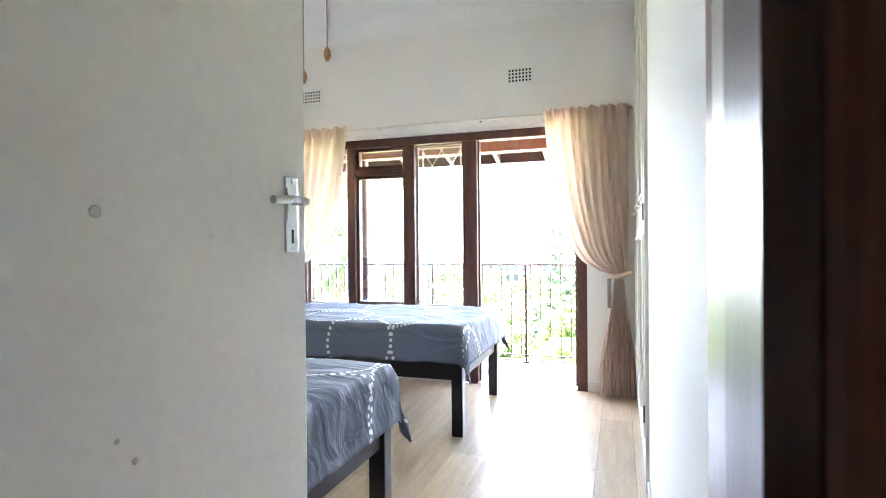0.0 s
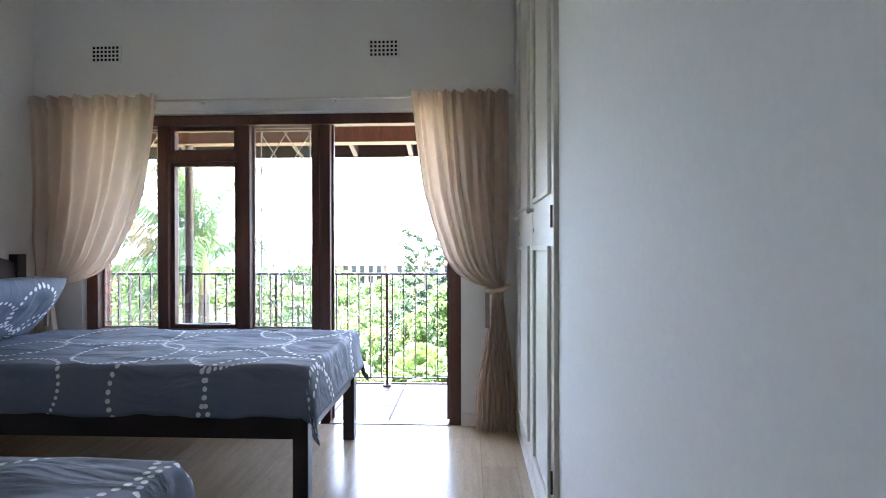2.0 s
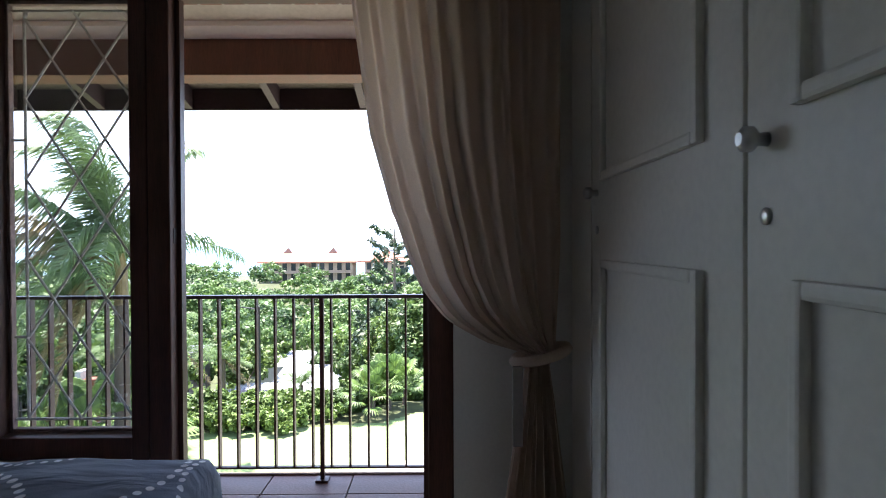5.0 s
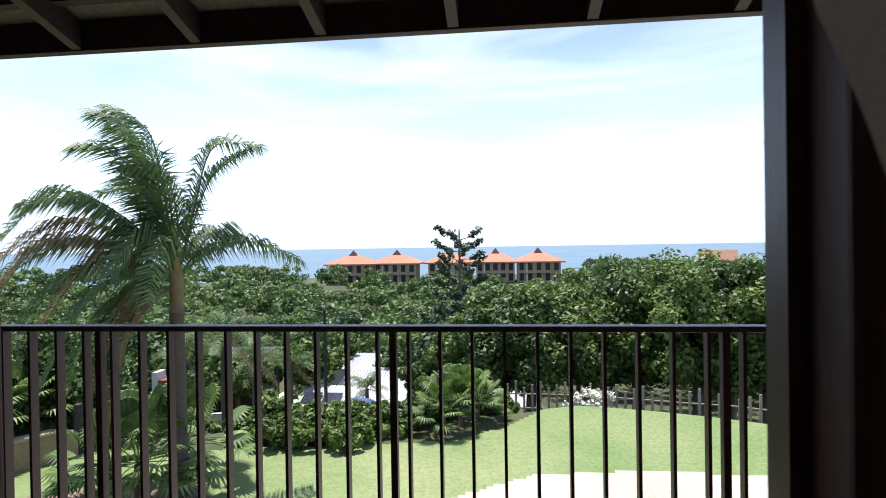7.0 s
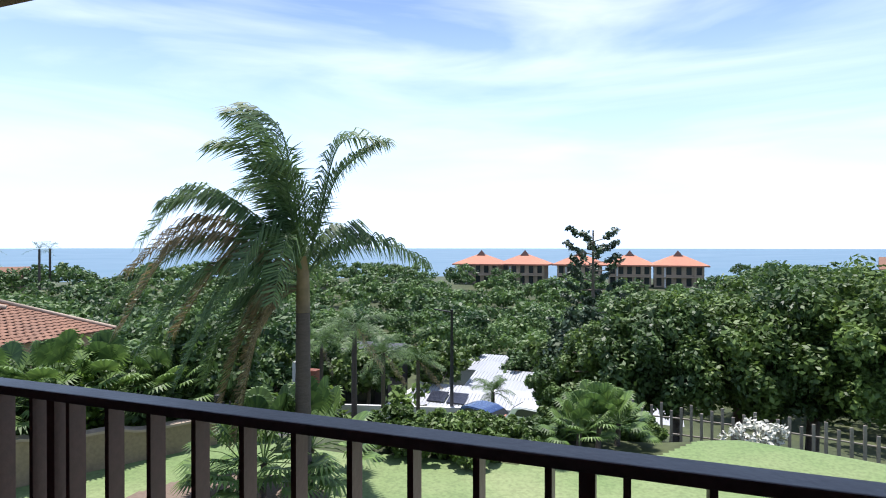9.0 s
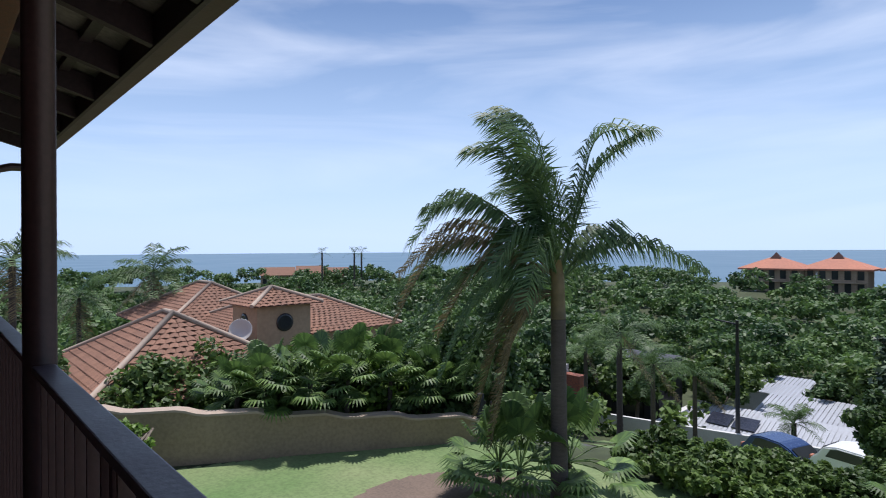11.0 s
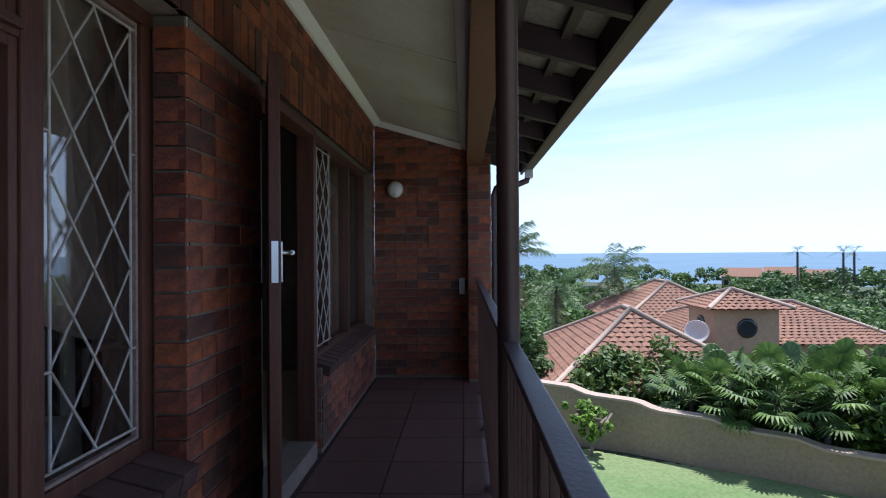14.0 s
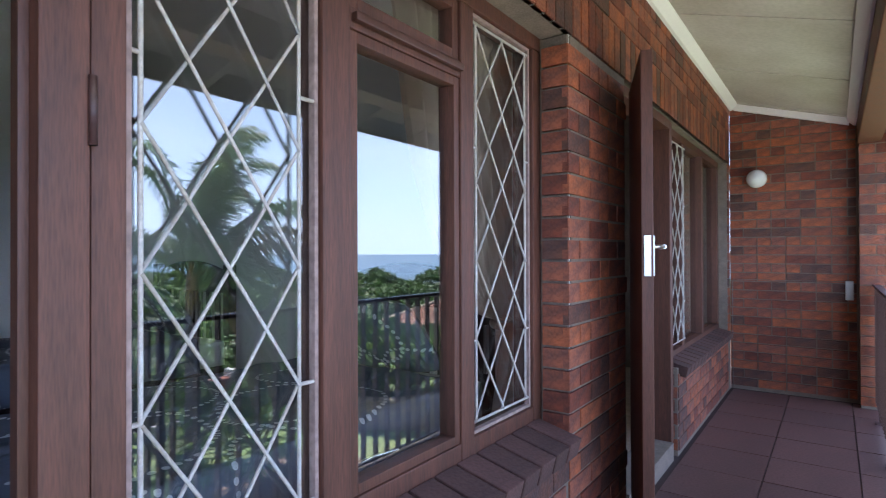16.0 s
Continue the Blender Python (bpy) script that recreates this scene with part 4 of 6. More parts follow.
LEAF_FOREST = leaf_mat("coastal_bush_leaf", (0.028, 0.070, 0.026), (0.12, 0.205, 0.062), 0.3, 0.11)
FROND = leaf_mat("palm_leaflet", (0.045, 0.095, 0.035), (0.13, 0.21, 0.08))
FROND_DRY = leaf_mat("dry_palm_leaflet", (0.12, 0.095, 0.05), (0.26, 0.20, 0.11))
FAN = leaf_mat("fan_palm_leaf", (0.06, 0.12, 0.035), (0.17, 0.27, 0.075))
PINE = leaf_mat("pine_needle", (0.018, 0.040, 0.022), (0.055, 0.095, 0.045), 0.1)
FLOWER = mat("white_blossom", (0.7, 0.7, 0.62), 0.8)
SEA = mat("sea_water", (0.055, 0.135, 0.20), 0.35, var=0.2, scale=0.01, fine=0.3, bump=0.3)


# ---- ground and sea ----
def ground_z(x, y):
    d = min(5000.0, math.hypot(x * 0.95, max(0.0, y - 1.0)) / 0.94)
    pts = ((0, -3.2), (13.5, -3.2), (17, -4.3), (25, -7.1), (35, -9.9), (50, -12.8), (75, -15.5), (120, -17.5), (180, -15.5), (215, -12.5), (260, -13.5), (330, -17), (420, -21.5), (5000, -40))
    for (a, za), (b, zb) in zip(pts, pts[1:]):
        if d <= b:
            z = za + (zb - za) * (d - a) / (b - a)
            break
    if x > 0 and 9 < d < 17:
        z += 0.32 * math.exp(-((d - 14) / 2.2) ** 2) * min(1, x / 2)
    if d > 18:
        z += (0.25 + 0.9 * min(1, d / 150)) * noise.noise(Vector((x * 0.03, y * 0.03, 3)))
    return z


ang = [radians(-75 + i * 2.0) for i in range(106)]
rad = [0, 2, 4, 6, 8, 10, 11, 12, 13, 14, 15, 16, 17.5, 19, 21, 23, 25, 28, 31, 35, 40, 46, 53, 62, 75, 90, 110, 130, 155, 180, 200, 215, 235, 260, 300, 350, 420, 520, 800, 2000, 4800]
gv, gf = [], []
for r in rad:
    for a in ang:
        x, y = -math.sin(a) * r, 1.0 + math.cos(a) * r
        gv.append((x, y, ground_z(x, y)))
for i in range(len(rad) - 1):
    for k in range(len(ang) - 1):
        n = i * len(ang) + k
        gf.append((n, n + 1, n + len(ang) + 1, n + len(ang)))
o = tagged(new("ground", pydata("ground", gv, gf, TERRAIN, True)), "sloping coastal ground falling away to the sea", "ground", kind="structure")
solid("ground_house", box(-14, 12, -14, 1.2, -3.6, -3.24), GRASS, "plain ground under and behind the house", "ground", kind="structure")
solid("water", box(-4900, 4900, -600, 4900, -21.5, -20.0), SEA, "calm blue sea out to the horizon", "sea", kind="structure")


def spot(x, y):
    """A garden place on the plan, turned and drawn in about the balcony."""
    b, d = math.atan2(-0.1 - x, y - 0.7) * 1.047 - radians(2.9), math.hypot(x + 0.1, y - 0.7) * 0.94
    return -0.1 - math.sin(b) * d, 0.7 + math.cos(b) * d


def patch(name, outline, material, label, category, lift=0.03, step=0.7):
    """A flat area draped over the ground inside an outline."""
    outline = [spot(*p) for p in outline]
    bm = bmesh.new()
    xs, ys = [p[0] for p in outline], [p[1] for p in outline]

    def inside(x, y):
        c = False
        for (x0, y0), (x1, y1) in zip(outline, outline[1:] + outline[:1]):
            if (y0 > y) != (y1 > y) and x < (x1 - x0) * (y - y0) / (y1 - y0) + x0:
                c = not c
        return c

    cells = {}

    def vert(i, j):
        if (i, j) not in cells:
            x, y = min(xs) + i * step, min(ys) + j * step
            cells[i, j] = bm.verts.new((x, y, ground_z(x, y) + lift))
        return cells[i, j]

    for i in range(int((max(xs) - min(xs)) / step) + 1):
        for j in range(int((max(ys) - min(ys)) / step) + 1):
            if inside(min(xs) + (i + 0.5) * step, min(ys) + (j + 0.5) * step):
                bm.faces.new((vert(i, j), vert(i + 1, j), vert(i + 1, j + 1), vert(i, j + 1)))
    return solid(name, bm, material, label, category, kind="structure")


patch("lawn", [(-14.5, 2), (-11.4, 8.2), (-9.6, 11.2), (-6.6, 11.4), (-1.5, 12.4), (0.5, 14.6), (3, 16), (6, 16.2), (12, 15), (12, 1.6), (-14, 1.6)], GRASS, "mown green garden lawn with dry patches", "lawn", 0.03, 0.12)
patch("driveway", [(-7.1 + 2.1 * math.cos(t), 7.7 + 2.1 * math.sin(t)) for t in [2 * math.pi * i / 40 for i in range(40)]] , PAVING, "round brown brick-paved turning circle", "driveway", 0.06, 0.08)
patch("driveway_front", [(-3.0, 2), (-2.2, 8.6), (0.2, 10.6), (2.5, 11.1), (8, 11.0), (8, 2)], CONCRETE, "pale concrete driveway below the balcony", "driveway", 0.06, 0.12)
patch("road", [(-26, 32), (-22.6, 28.6), (-16.5, 22.6), (-12.4, 19.5), (-9, 18.8), (-9, 22), (-12.5, 23.2), (-17, 27), (-21, 31), (-25, 35)], ASPHALT, "narrow grey asphalt road curving downhill", "road", 0.06, 0.35)
patch("verge", [(-20.5, 31.5), (-17, 27.4), (-12.5, 23.6), (-8, 22.4), (-3, 27), (-3, 34.5), (-8, 36), (-14, 34), (-19, 34)], GRASS, "grass verge beside the road", "verge", 0.05, 0.5)


# ---- planting ----
def leaf_cloud(clumps, per, spread, size, seed, droop=0.0, aspect=1.6):
    """Many small leaf cards scattered round clump middles, as vertex and face lists."""
    rng = np.random.default_rng(seed)
    c = np.repeat(np.asarray(clumps, float), per, 0)
    n = len(c)
    d = rng.normal(size=(n, 3))
    d /= np.linalg.norm(d, axis=1)[:, None]
    p = c + d * (rng.random((n, 1)) ** 0.45) * np.asarray(spread)
    nor = d * 0.6 + rng.normal(size=(n, 3)) * 0.55 + np.array((0, 0, 0.45))
    nor /= np.linalg.norm(nor, axis=1)[:, None]
    u = np.cross(nor, rng.normal(size=(n, 3)))
    u /= np.linalg.norm(u, axis=1)[:, None]
    u[:, 2] -= droop
    v = np.cross(nor, u)
    s = size * (0.6 + 0.8 * rng.random((n, 1)))
    a, b = u * s * 0.5 * aspect, v * s * 0.5
    quad = np.stack((p - a, p + b * 0.9 - a * 0.1, p + a, p - b * 0.9 + a * 0.1), 1)
    return quad.reshape(-1, 3)


def cards(name, verts, material):
    me = bpy.data.meshes.new(name)
    n = len(verts) // 4
    me.from_pydata(verts.tolist(), [], np.arange(n * 4).reshape(-1, 4).tolist())
    me.materials.append(material)
    return me


def crown_clumps(centre, radii, count, seed, hollow=0.45, flat=0.0):
    rng = np.random.default_rng(seed)
    d = rng.normal(size=(count, 3))
    d /= np.linalg.norm(d, axis=1)[:, None]
    r = hollow + (1 - hollow) * rng.random((count, 1))
    p = d * r * np.asarray(radii) * (0.85 + 0.3 * rng.random((count, 1)))
    p[:, 2] = np.where(p[:, 2] < -radii[2] * (1 - flat), -radii[2] * (1 - flat), p[:, 2])
    return p + np.asarray(centre)


def shrub(name, at, radii, seed, material, label, size=0.13, count=60, per=60, group=""):
    x, y = at
    z = ground_z(x, y)
    s = thing(name, label, name.replace("_", " "), group, at=(x, y, z))
    bm = bmesh.new()
    rng = random.Random(seed)
    for k in range(6):
        a = rng.uniform(0, 6.28)
        tube(bm, [(0.06 * math.cos(a), 0.06 * math.sin(a), -0.05), (radii[0] * 0.3 * math.cos(a), radii[1] * 0.3 * math.sin(a), radii[2] * 0.6), (radii[0] * 0.6 * math.cos(a), radii[1] * 0.6 * math.sin(a), radii[2] * 1.2)], 0.035, 5, r1=0.01)
    part("stems", bm, BRANCH, s)
    cl = crown_clumps((0, 0, radii[2]), radii, count, seed)
    f = new("foliage", cards("foliage", leaf_cloud(cl, per, min(radii) * 0.36, size, seed), material))
    f.parent = s
    return s


def tree(at, height, radii, seed, material, label, size=0.2, count=150, per=110, trunk_r=0.2, group="garden trees"):
    x, y = at
    z = ground_z(x, y)
    t = thing("tree", label, "tree", group, at=(x, y, z))
    rng = random.Random(seed)
    bm = bmesh.new()
    mid = height - radii[2]
    tube(bm, [(0, 0, -0.2), (0.1, 0.05, mid * 0.4), (0.0, 0.12, mid * 0.8)], trunk_r, 9, r1=trunk_r * 0.7)
    for k in range(8):
        a, e = rng.uniform(0, 6.28), rng.uniform(0.45, 0.85)
        p0 = Vector((0.05, 0.1, mid * rng.uniform(0.45, 0.8)))
        p2 = Vector((radii[0] * e * math.cos(a), radii[1] * e * math.sin(a), mid + radii[2] * rng.uniform(-0.3, 0.5)))
        p1 = p0.lerp(p2, 0.5) + Vector((rng.uniform(-.3, .3), rng.uniform(-.3, .3), 0.3))
        tube(bm, [p0, p1, p2], trunk_r * 0.45, 6, r1=0.025)
    part("trunk", bm, BRANCH, t)
    cl = crown_clumps((0, 0, mid), radii, count, seed, 0.5, 0.25)
    f = new("crown", cards("crown", leaf_cloud(cl, per, min(radii) * 0.26, size, seed), material))
    f.parent = t
    return t


def frond_mesh(pts, leaf, pairs, seed, width=0.03, droop=0.55, wind=(0.0, 0.0, 0.0), material=None):
    """One feather frond: a curved midrib with narrow hanging leaflets on both sides."""
    rng = random.Random(seed)
    P = [Vector(p) for p in pts]

    def at(t):
        t *= len(P) - 1
        i = min(int(t), len(P) - 2)
        f = t - i
        p0, p1, p2, p3 = P[max(i - 1, 0)], P[i], P[i + 1], P[min(i + 2, len(P) - 1)]
        return 0.5 * ((2 * p1) + (p2 - p0) * f + (2 * p0 - 5 * p1 + 4 * p2 - p3) * f * f + (3 * p1 - p0 - 3 * p2 + p3) * f ** 3)

    bm = bmesh.new()
    tube(bm, [at(i / 16) for i in range(17)], 0.022, 5, r1=0.004)
    for k in range(pairs):
        t = 0.14 + 0.86 * (k + rng.random()) / pairs
        p = at(t)
        d = (at(min(1, t + 0.02)) - at(t - 0.02)).normalized()
        side = d.cross(Vector((0, 0, 1)))
        side = Vector((1, 0, 0)) if side.length < 0.05 else side.normalized()
        ln = leaf * (0.55 + 0.6 * math.sin(math.pi * min(1, 0.15 + t * 0.85))) * rng.uniform(0.75, 1.15)
        for s in (1, -1):
            up = rng.uniform(-0.15, 0.4)
            v1 = (side * s * 0.75 + d * 0.55 + Vector((0, 0, up)) + Vector(wind)).normalized()
            v2 = (v1 + Vector((0, 0, -droop * 2.0)) + d * 0.2).normalized()
            m1 = p + v1 * ln * 0.45
            e = m1 + v2 * ln * 0.6
            w = d * width * 0.5
            a, b, c, g = bm.verts.new(p - w * 0.6), bm.verts.new(p + w * 0.6), bm.verts.new(m1 + w), bm.verts.new(m1 - w)
            bm.faces.new((a, b, c, g))
            bm.faces.new((g, c, bm.verts.new(e)))
    return bm


def palm_trunk(h, r0, r1, lean=(0, 0)):
    bm = bmesh.new()
    n = 26
    tube(bm, [(lean[0] * (i / n) ** 2, lean[1] * (i / n) ** 2, -0.2 + (h + 0.2) * i / n) for i in range(n + 1)], r0, 12, r1=r1)
    rings = [v for v in bm.verts]
    for i, v in enumerate(rings):
        k = 1 + 0.05 * ((i // 12) % 2)
        c = Vector((lean[0] * ((v.co.z) / h) ** 2, lean[1] * (v.co.z / h) ** 2, v.co.z))
        v.co = c + (v.co - c) * k
    return bm


def palm(at, height, seed, label, length=2.2, fronds=18, trunk_r=0.14, dry=3, group="garden palms", pairs=34, crown_z=None):
    x, y = at
    z = ground_z(x, y)
    rng = random.Random(seed)
    p = thing("palm_tree", label, "palm tree", group, at=(x, y, z))
    part("trunk", palm_trunk(height, trunk_r, trunk_r * 0.8), BARK, p)
    for k in range(fronds):
        a = k * 2.4 + rng.uniform(-0.3, 0.3)
        e = rng.uniform(-0.25, 1.25) if k >= dry else rng.uniform(-1.2, -0.7)
        ln = length * rng.uniform(0.8, 1.1)
        c, s = math.cos(a), math.sin(a)
        pts = [(0, 0, height)]
        for q in (0.33, 0.66, 1.0):
            hgt = math.sin(e) * ln * q - 0.42 * ln * q * q * (1 if e > -0.5 else 0.2)
            pts.append((c * ln * q * max(0.3, math.cos(e)), s * ln * q * max(0.3, math.cos(e)), height + hgt))
        part("frond", frond_mesh(pts, length * 0.26, pairs, seed * 50 + k, 0.035 * length / 2.2), FROND_DRY if k < dry else FROND, p)
    return p


# the large palm in front of the balcony
PX, PY = -5.56, 8.66
PZ = ground_z(PX, PY)
big = thing("palm_tree", "tall queen palm with windblown feathery fronds, some dry", "palm tree", at=(PX, PY, 0))
bmt = palm_trunk(0.2 - PZ, 0.145, 0.115)
bmesh.ops.translate(bmt, vec=(0, 0, PZ), verts=bmt.verts[:])
part("trunk", bmt, BARK, big)
part("crownshaft", tube(bmesh.new(), [(0, 0, 0.1), (0, 0, 0.35), (0.0, 0, 0.75), (-0.05, 0, 1.05)], 0.13, 10, r1=0.10), FROND_DRY, big, "fibrous brown crown base")
RV = Vector((0.80, 0.59, 0))      # across the view
DV = Vector((-0.59, 0.80, 0))     # away from the house
FRONDS = (
    ((0, .9), (-.25, 2.1), (-.55, 3.1), (-1.05, 3.35), 0, 0), ((0, .9), (-.15, 2.2), (-.35, 3.2), (-.85, 3.55), .3, 0), ((0, .9), (-.35, 1.9), (-.75, 2.7), (-1.25, 2.75), -.4, 0),
    ((0, .9), (-.2, 1.9), (-.35, 2.7), (-.75, 3.0), -.7, 0), ((0, .9), (-.15, 1.7), (-.45, 2.3), (-1.0, 2.2), .8, 0), ((0, .9), (.05, 1.8), (-.1, 2.5), (-.4, 2.8), .6, 0),
    ((.05, .9), (.3, 1.95), (.62, 3.0), (1.4, 3.05), .1, 0), ((.05, .9), (.28, 1.7), (.6, 2.5), (1.2, 3.0), .2, 0), ((.05, .8), (.55, 1.2), (1.25, 1.35), (2.05, 1.0), .1, 0), ((.05, .8), (.4, 1.3), (.7, 1.55), (.95, 1.45), .5, 0),
    ((0, .85), (-.7, 1.75), (-1.55, 2.15), (-2.25, 1.4), .1, 0), ((0, .85), (-.6, 1.6), (-1.2, 2.0), (-1.9, 1.9), -.3, 0), ((0, .8), (-.8, 1.3), (-1.7, 1.25), (-2.75, .35), .2, 0), ((0, .8), (-.9, 1.35), (-1.8, 1.3), (-2.5, .1), -.2, 1),
    ((0, .7), (-.6, 1.15), (-1.3, .9), (-1.9, -.1), .4, 1), ((0, .6), (-.5, .5), (-.95, -.3), (-1.25, -1.35), .1, 1), ((0, .6), (-.35, .4), (-.75, -.35), (-1.0, -1.75), -.2, 1), ((0, .6), (-.6, .6), (-1.2, -.1), (-1.5, -.9), .3, 0),
    ((0, .8), (-.3, 1.4), (-.6, 1.5), (-.9, .9), -.9, 0), ((0, .8), (-.15, 1.3), (-.25, 1.4), (-.45, .5), -1.1, 0), ((0, .8), (.1, 1.2), (.15, 1.2), (.1, .4), 1.0, 0),
    ((0, .75), (-.75, 1.05), (-1.55, .75), (-2.3, -.3), .0, 0), ((0, .7), (-.6, .9), (-1.25, .4), (-1.75, -.7), -.3, 0), ((0, .7), (-.45, .7), (-.9, .1), (-1.15, -1.0), .4, 0),
    ((0, .8), (-.75, 1.5), (-1.6, 1.65), (-2.5, .9), .3, 1), ((0, .6), (-.4, .55), (-.7, -.2), (-.95, -1.5), .2, 1), ((0, .85), (-.05, 1.7), (-.2, 2.4), (-.6, 2.5), -.4, 0),
)
for k, (a, b, c, d, depth, dry) in enumerate(FRONDS):
    pts = [RV * p[0] * 1.09 + DV * (depth * i / 3 * 1.15) + Vector((0, 0, 0.85 + (p[1] - 0.9) * 1.06)) for i, p in enumerate((a, b, c, d))]
    part("frond", frond_mesh(pts, 0.66, 84, 900 + k, 0.030, 0.75 if k > 6 else 0.45, RV * -0.3), FROND_DRY if dry else FROND, big, "dry hanging frond" if dry else "")


def polar(bearing, d):
    """A place by its bearing west of the sea view, in degrees, and its distance."""
    return spot(-0.1 - math.sin(radians(bearing)) * d, 0.7 + math.cos(radians(bearing)) * d)


def fan_palm(at, seed, size, label, group="fan palms"):
    """A low clump of round fan leaves on arching stalks."""
    x, y = at
    rng = random.Random(seed)
    p = thing("fan_palm", label, "fan palm", group, at=(x, y, ground_z(x, y)))
    part("stem", tube(bmesh.new(), [(0, 0, -0.1), (0.03, 0.02, size * 0.5)], 0.07, 8, r1=0.05), BARK, p)
    for k in range(26):
        a, e = k * 2.4, rng.uniform(-0.15, 1.4)
        bm = bmesh.new()
        d = Vector((math.cos(a) * math.cos(e), math.sin(a) * math.cos(e), math.sin(e)))
        base = Vector((0.03, 0.02, size * 0.5))
        tip = base + d * size * rng.uniform(0.5, 0.75) - Vector((0, 0, 0.12 * size * math.cos(e)))
        tube(bm, [base, base.lerp(tip, 0.5) + Vector((0, 0, 0.05 * size)), tip], 0.012, 5, r1=0.006)
        side = d.cross(Vector((0, 0, 1))).normalized()
        upv = side.cross(d).normalized()
        for q in range(19):
            th = -2.0 + 4.0 * q / 18
            v = (d * math.cos(th) + side * math.sin(th) + upv * 0.15).normalized()
            ln = min(0.5, size * 0.36) * (0.75 + 0.25 * math.cos(th))
            w = v.cross(upv).normalized() * 0.021 * size
            m1, e1 = tip + v * ln * 0.6, tip + v * ln - Vector((0, 0, ln * 0.35))
            bm.faces.new([bm.verts.new(c) for c in (tip - w * 0.3, m1 - w, e1, m1 + w, tip + w * 0.3)])
        part("leaf", bm, FAN, p)
    return p


shrub("flowering_bush", polar(23.5, 12.6), (2.0, 1.1, 0.35), 11, LEAF_MID, "broad leafy green garden bush at the lawn edge", 0.09, 170, 130)
shrub("flowering_bush", polar(19.5, 13.6), (0.9, 0.8, 0.24), 12, LEAF_MID, "leafy green garden bush beside the drive", 0.09, 110, 100)
for k, (b, d, s) in enumerate(((6.5, 13.0, 1.15), (8.4, 12.5, 1.0), (4.7, 13.6, 0.9))):
    fan_palm(polar(b, d), 3 + k, s, "yellow-green fan palm at the lawn edge")
for k, (b, d, r, hgt) in enumerate(((15.6, 12.9, 1.0, 0.26), (11.8, 13.1, 0.8, 0.24), (9.6, 14.0, 0.8, 0.3), (5.6, 15.2, 0.9, 0.45), (2.8, 15.2, 0.6, 0.3))):
    shrub("garden_shrub", polar(b, d), (r, r * 0.8, hgt), 90 + k, LEAF_DARK if k % 2 else LEAF_MID, "leafy green shrub along the lawn edge", 0.09, 90, 110, "lawn edge shrubs")
for k, (b, d, s) in enumerate(((39.5, 10.4, 1.5), (35.0, 10.9, 1.5), (41.5, 11.0, 1.2))):
    fan_palm(polar(b, d), 20 + k, s, "low fan palm beside the garden gate")
for k, (b, d, r, hgt, m) in enumerate(((74, 16.2, 1.0, 1.0, LEAF_MID), (70, 17.0, 1.3, 1.15, LEAF_MID), (66, 16.5, 1.2, 1.0, LEAF_DARK), (61.5, 15.6, 1.2, 1.0, LEAF_MID), (57.5, 15.6, 1.2, 0.95, LEAF_DARK),
                                      (53.5, 15.8, 1.3, 1.1, LEAF_BRIGHT), (49.5, 15.6, 1.2, 1.05, LEAF_DARK), (45.5, 15.6, 1.1, 1.3, LEAF_DARK), (42.5, 16.0, 1.0, 1.2, LEAF_DARK), (68, 15.2, 0.6, 0.4, LEAF_BRIGHT), (82, 17.5, 1.2, 1.5, LEAF_DARK), (90, 16.5, 1.0, 1.3, LEAF_MID))):
    shrub("garden_shrub", polar(b, d), (r, r * 0.9, hgt * 1.2), 40 + k, m, "dense leafy shrub behind the garden wall", 0.11, 80, 100, "wall planting")
for k, (b, d, s) in enumerate(((63.5, 14.6, 1.4), (59.5, 14.4, 1.5), (56, 14.4, 1.6), (52, 14.6, 1.5), (66, 14.8, 1.2), (48, 14.8, 1.3))):
    f = fan_palm(polar(b, d), 60 + k, s, "fan palm leaning over the garden wall", "wall palms")
    f.location.z += 0.7
tree(polar(74.6, 13.3), 1.15, (0.75, 0.6, 0.36), 77, LEAF_BRIGHT, "small pale-leaved ornamental tree on the lawn", 0.075, 34, 40, 0.045)
for k, (b, d, h) in enumerate(((83, 26, 8.0), (73.5, 33, 9.2), (79, 38, 9.0), (30.4, 25.5, 5.0), (89, 22, 6.8), (27.5, 33, 4.6), (24.0, 36, 4.4), (33.5, 38, 5.6))):
    palm(polar(b, d), h, 30 + k, "slender green garden palm", 2.6 if b > 50 else 2.0, 17, 0.13, 3 if b > 50 else 1)
palm(polar(16.5, 40), 2.2, 45, "short young palm before the white house", 2.1, 16, 0.16, 0)
for k, (b, d, h, r) in enumerate(((4.0, 23, 4.6, 2.3), (-0.5, 22, 5.3, 2.7), (-5.5, 22, 5.7, 2.9), (-11, 22.5, 6.3, 3.0), (-16.5, 22, 6.3, 3.0), (-22, 23, 6.5, 3.0), (-28, 22, 6.3, 3.0), (-8, 28, 7.4, 3.2), (-19, 28, 7.9, 3.4), (9, 27, 3.6, 1.8))):
    tree(polar(b, d), h, (r, r, h * 0.36), 100 + k, LEAF_DARK if k % 2 else LEAF_MID, "dense dark-leaved tree with pale twisted limbs", 0.12, 140, 250, 0.22)
for k, (b, d) in enumerate(((38.5, 47), (35.5, 52), (32, 50), (29, 47), (26.5, 57), (19, 60), (13, 56), (10, 52), (5, 48), (22, 52), (41, 44), (7.5, 38), (44, 36), (47, 40))):
    tree(polar(b, d), 4.6 + (k * 37 % 20) / 10, (2.6, 2.6, 1.9), 200 + k, LEAF_MID if k % 2 else LEAF_FOREST, "rounded green garden tree near the road", 0.3, 70, 60, 0.18, "roadside trees")


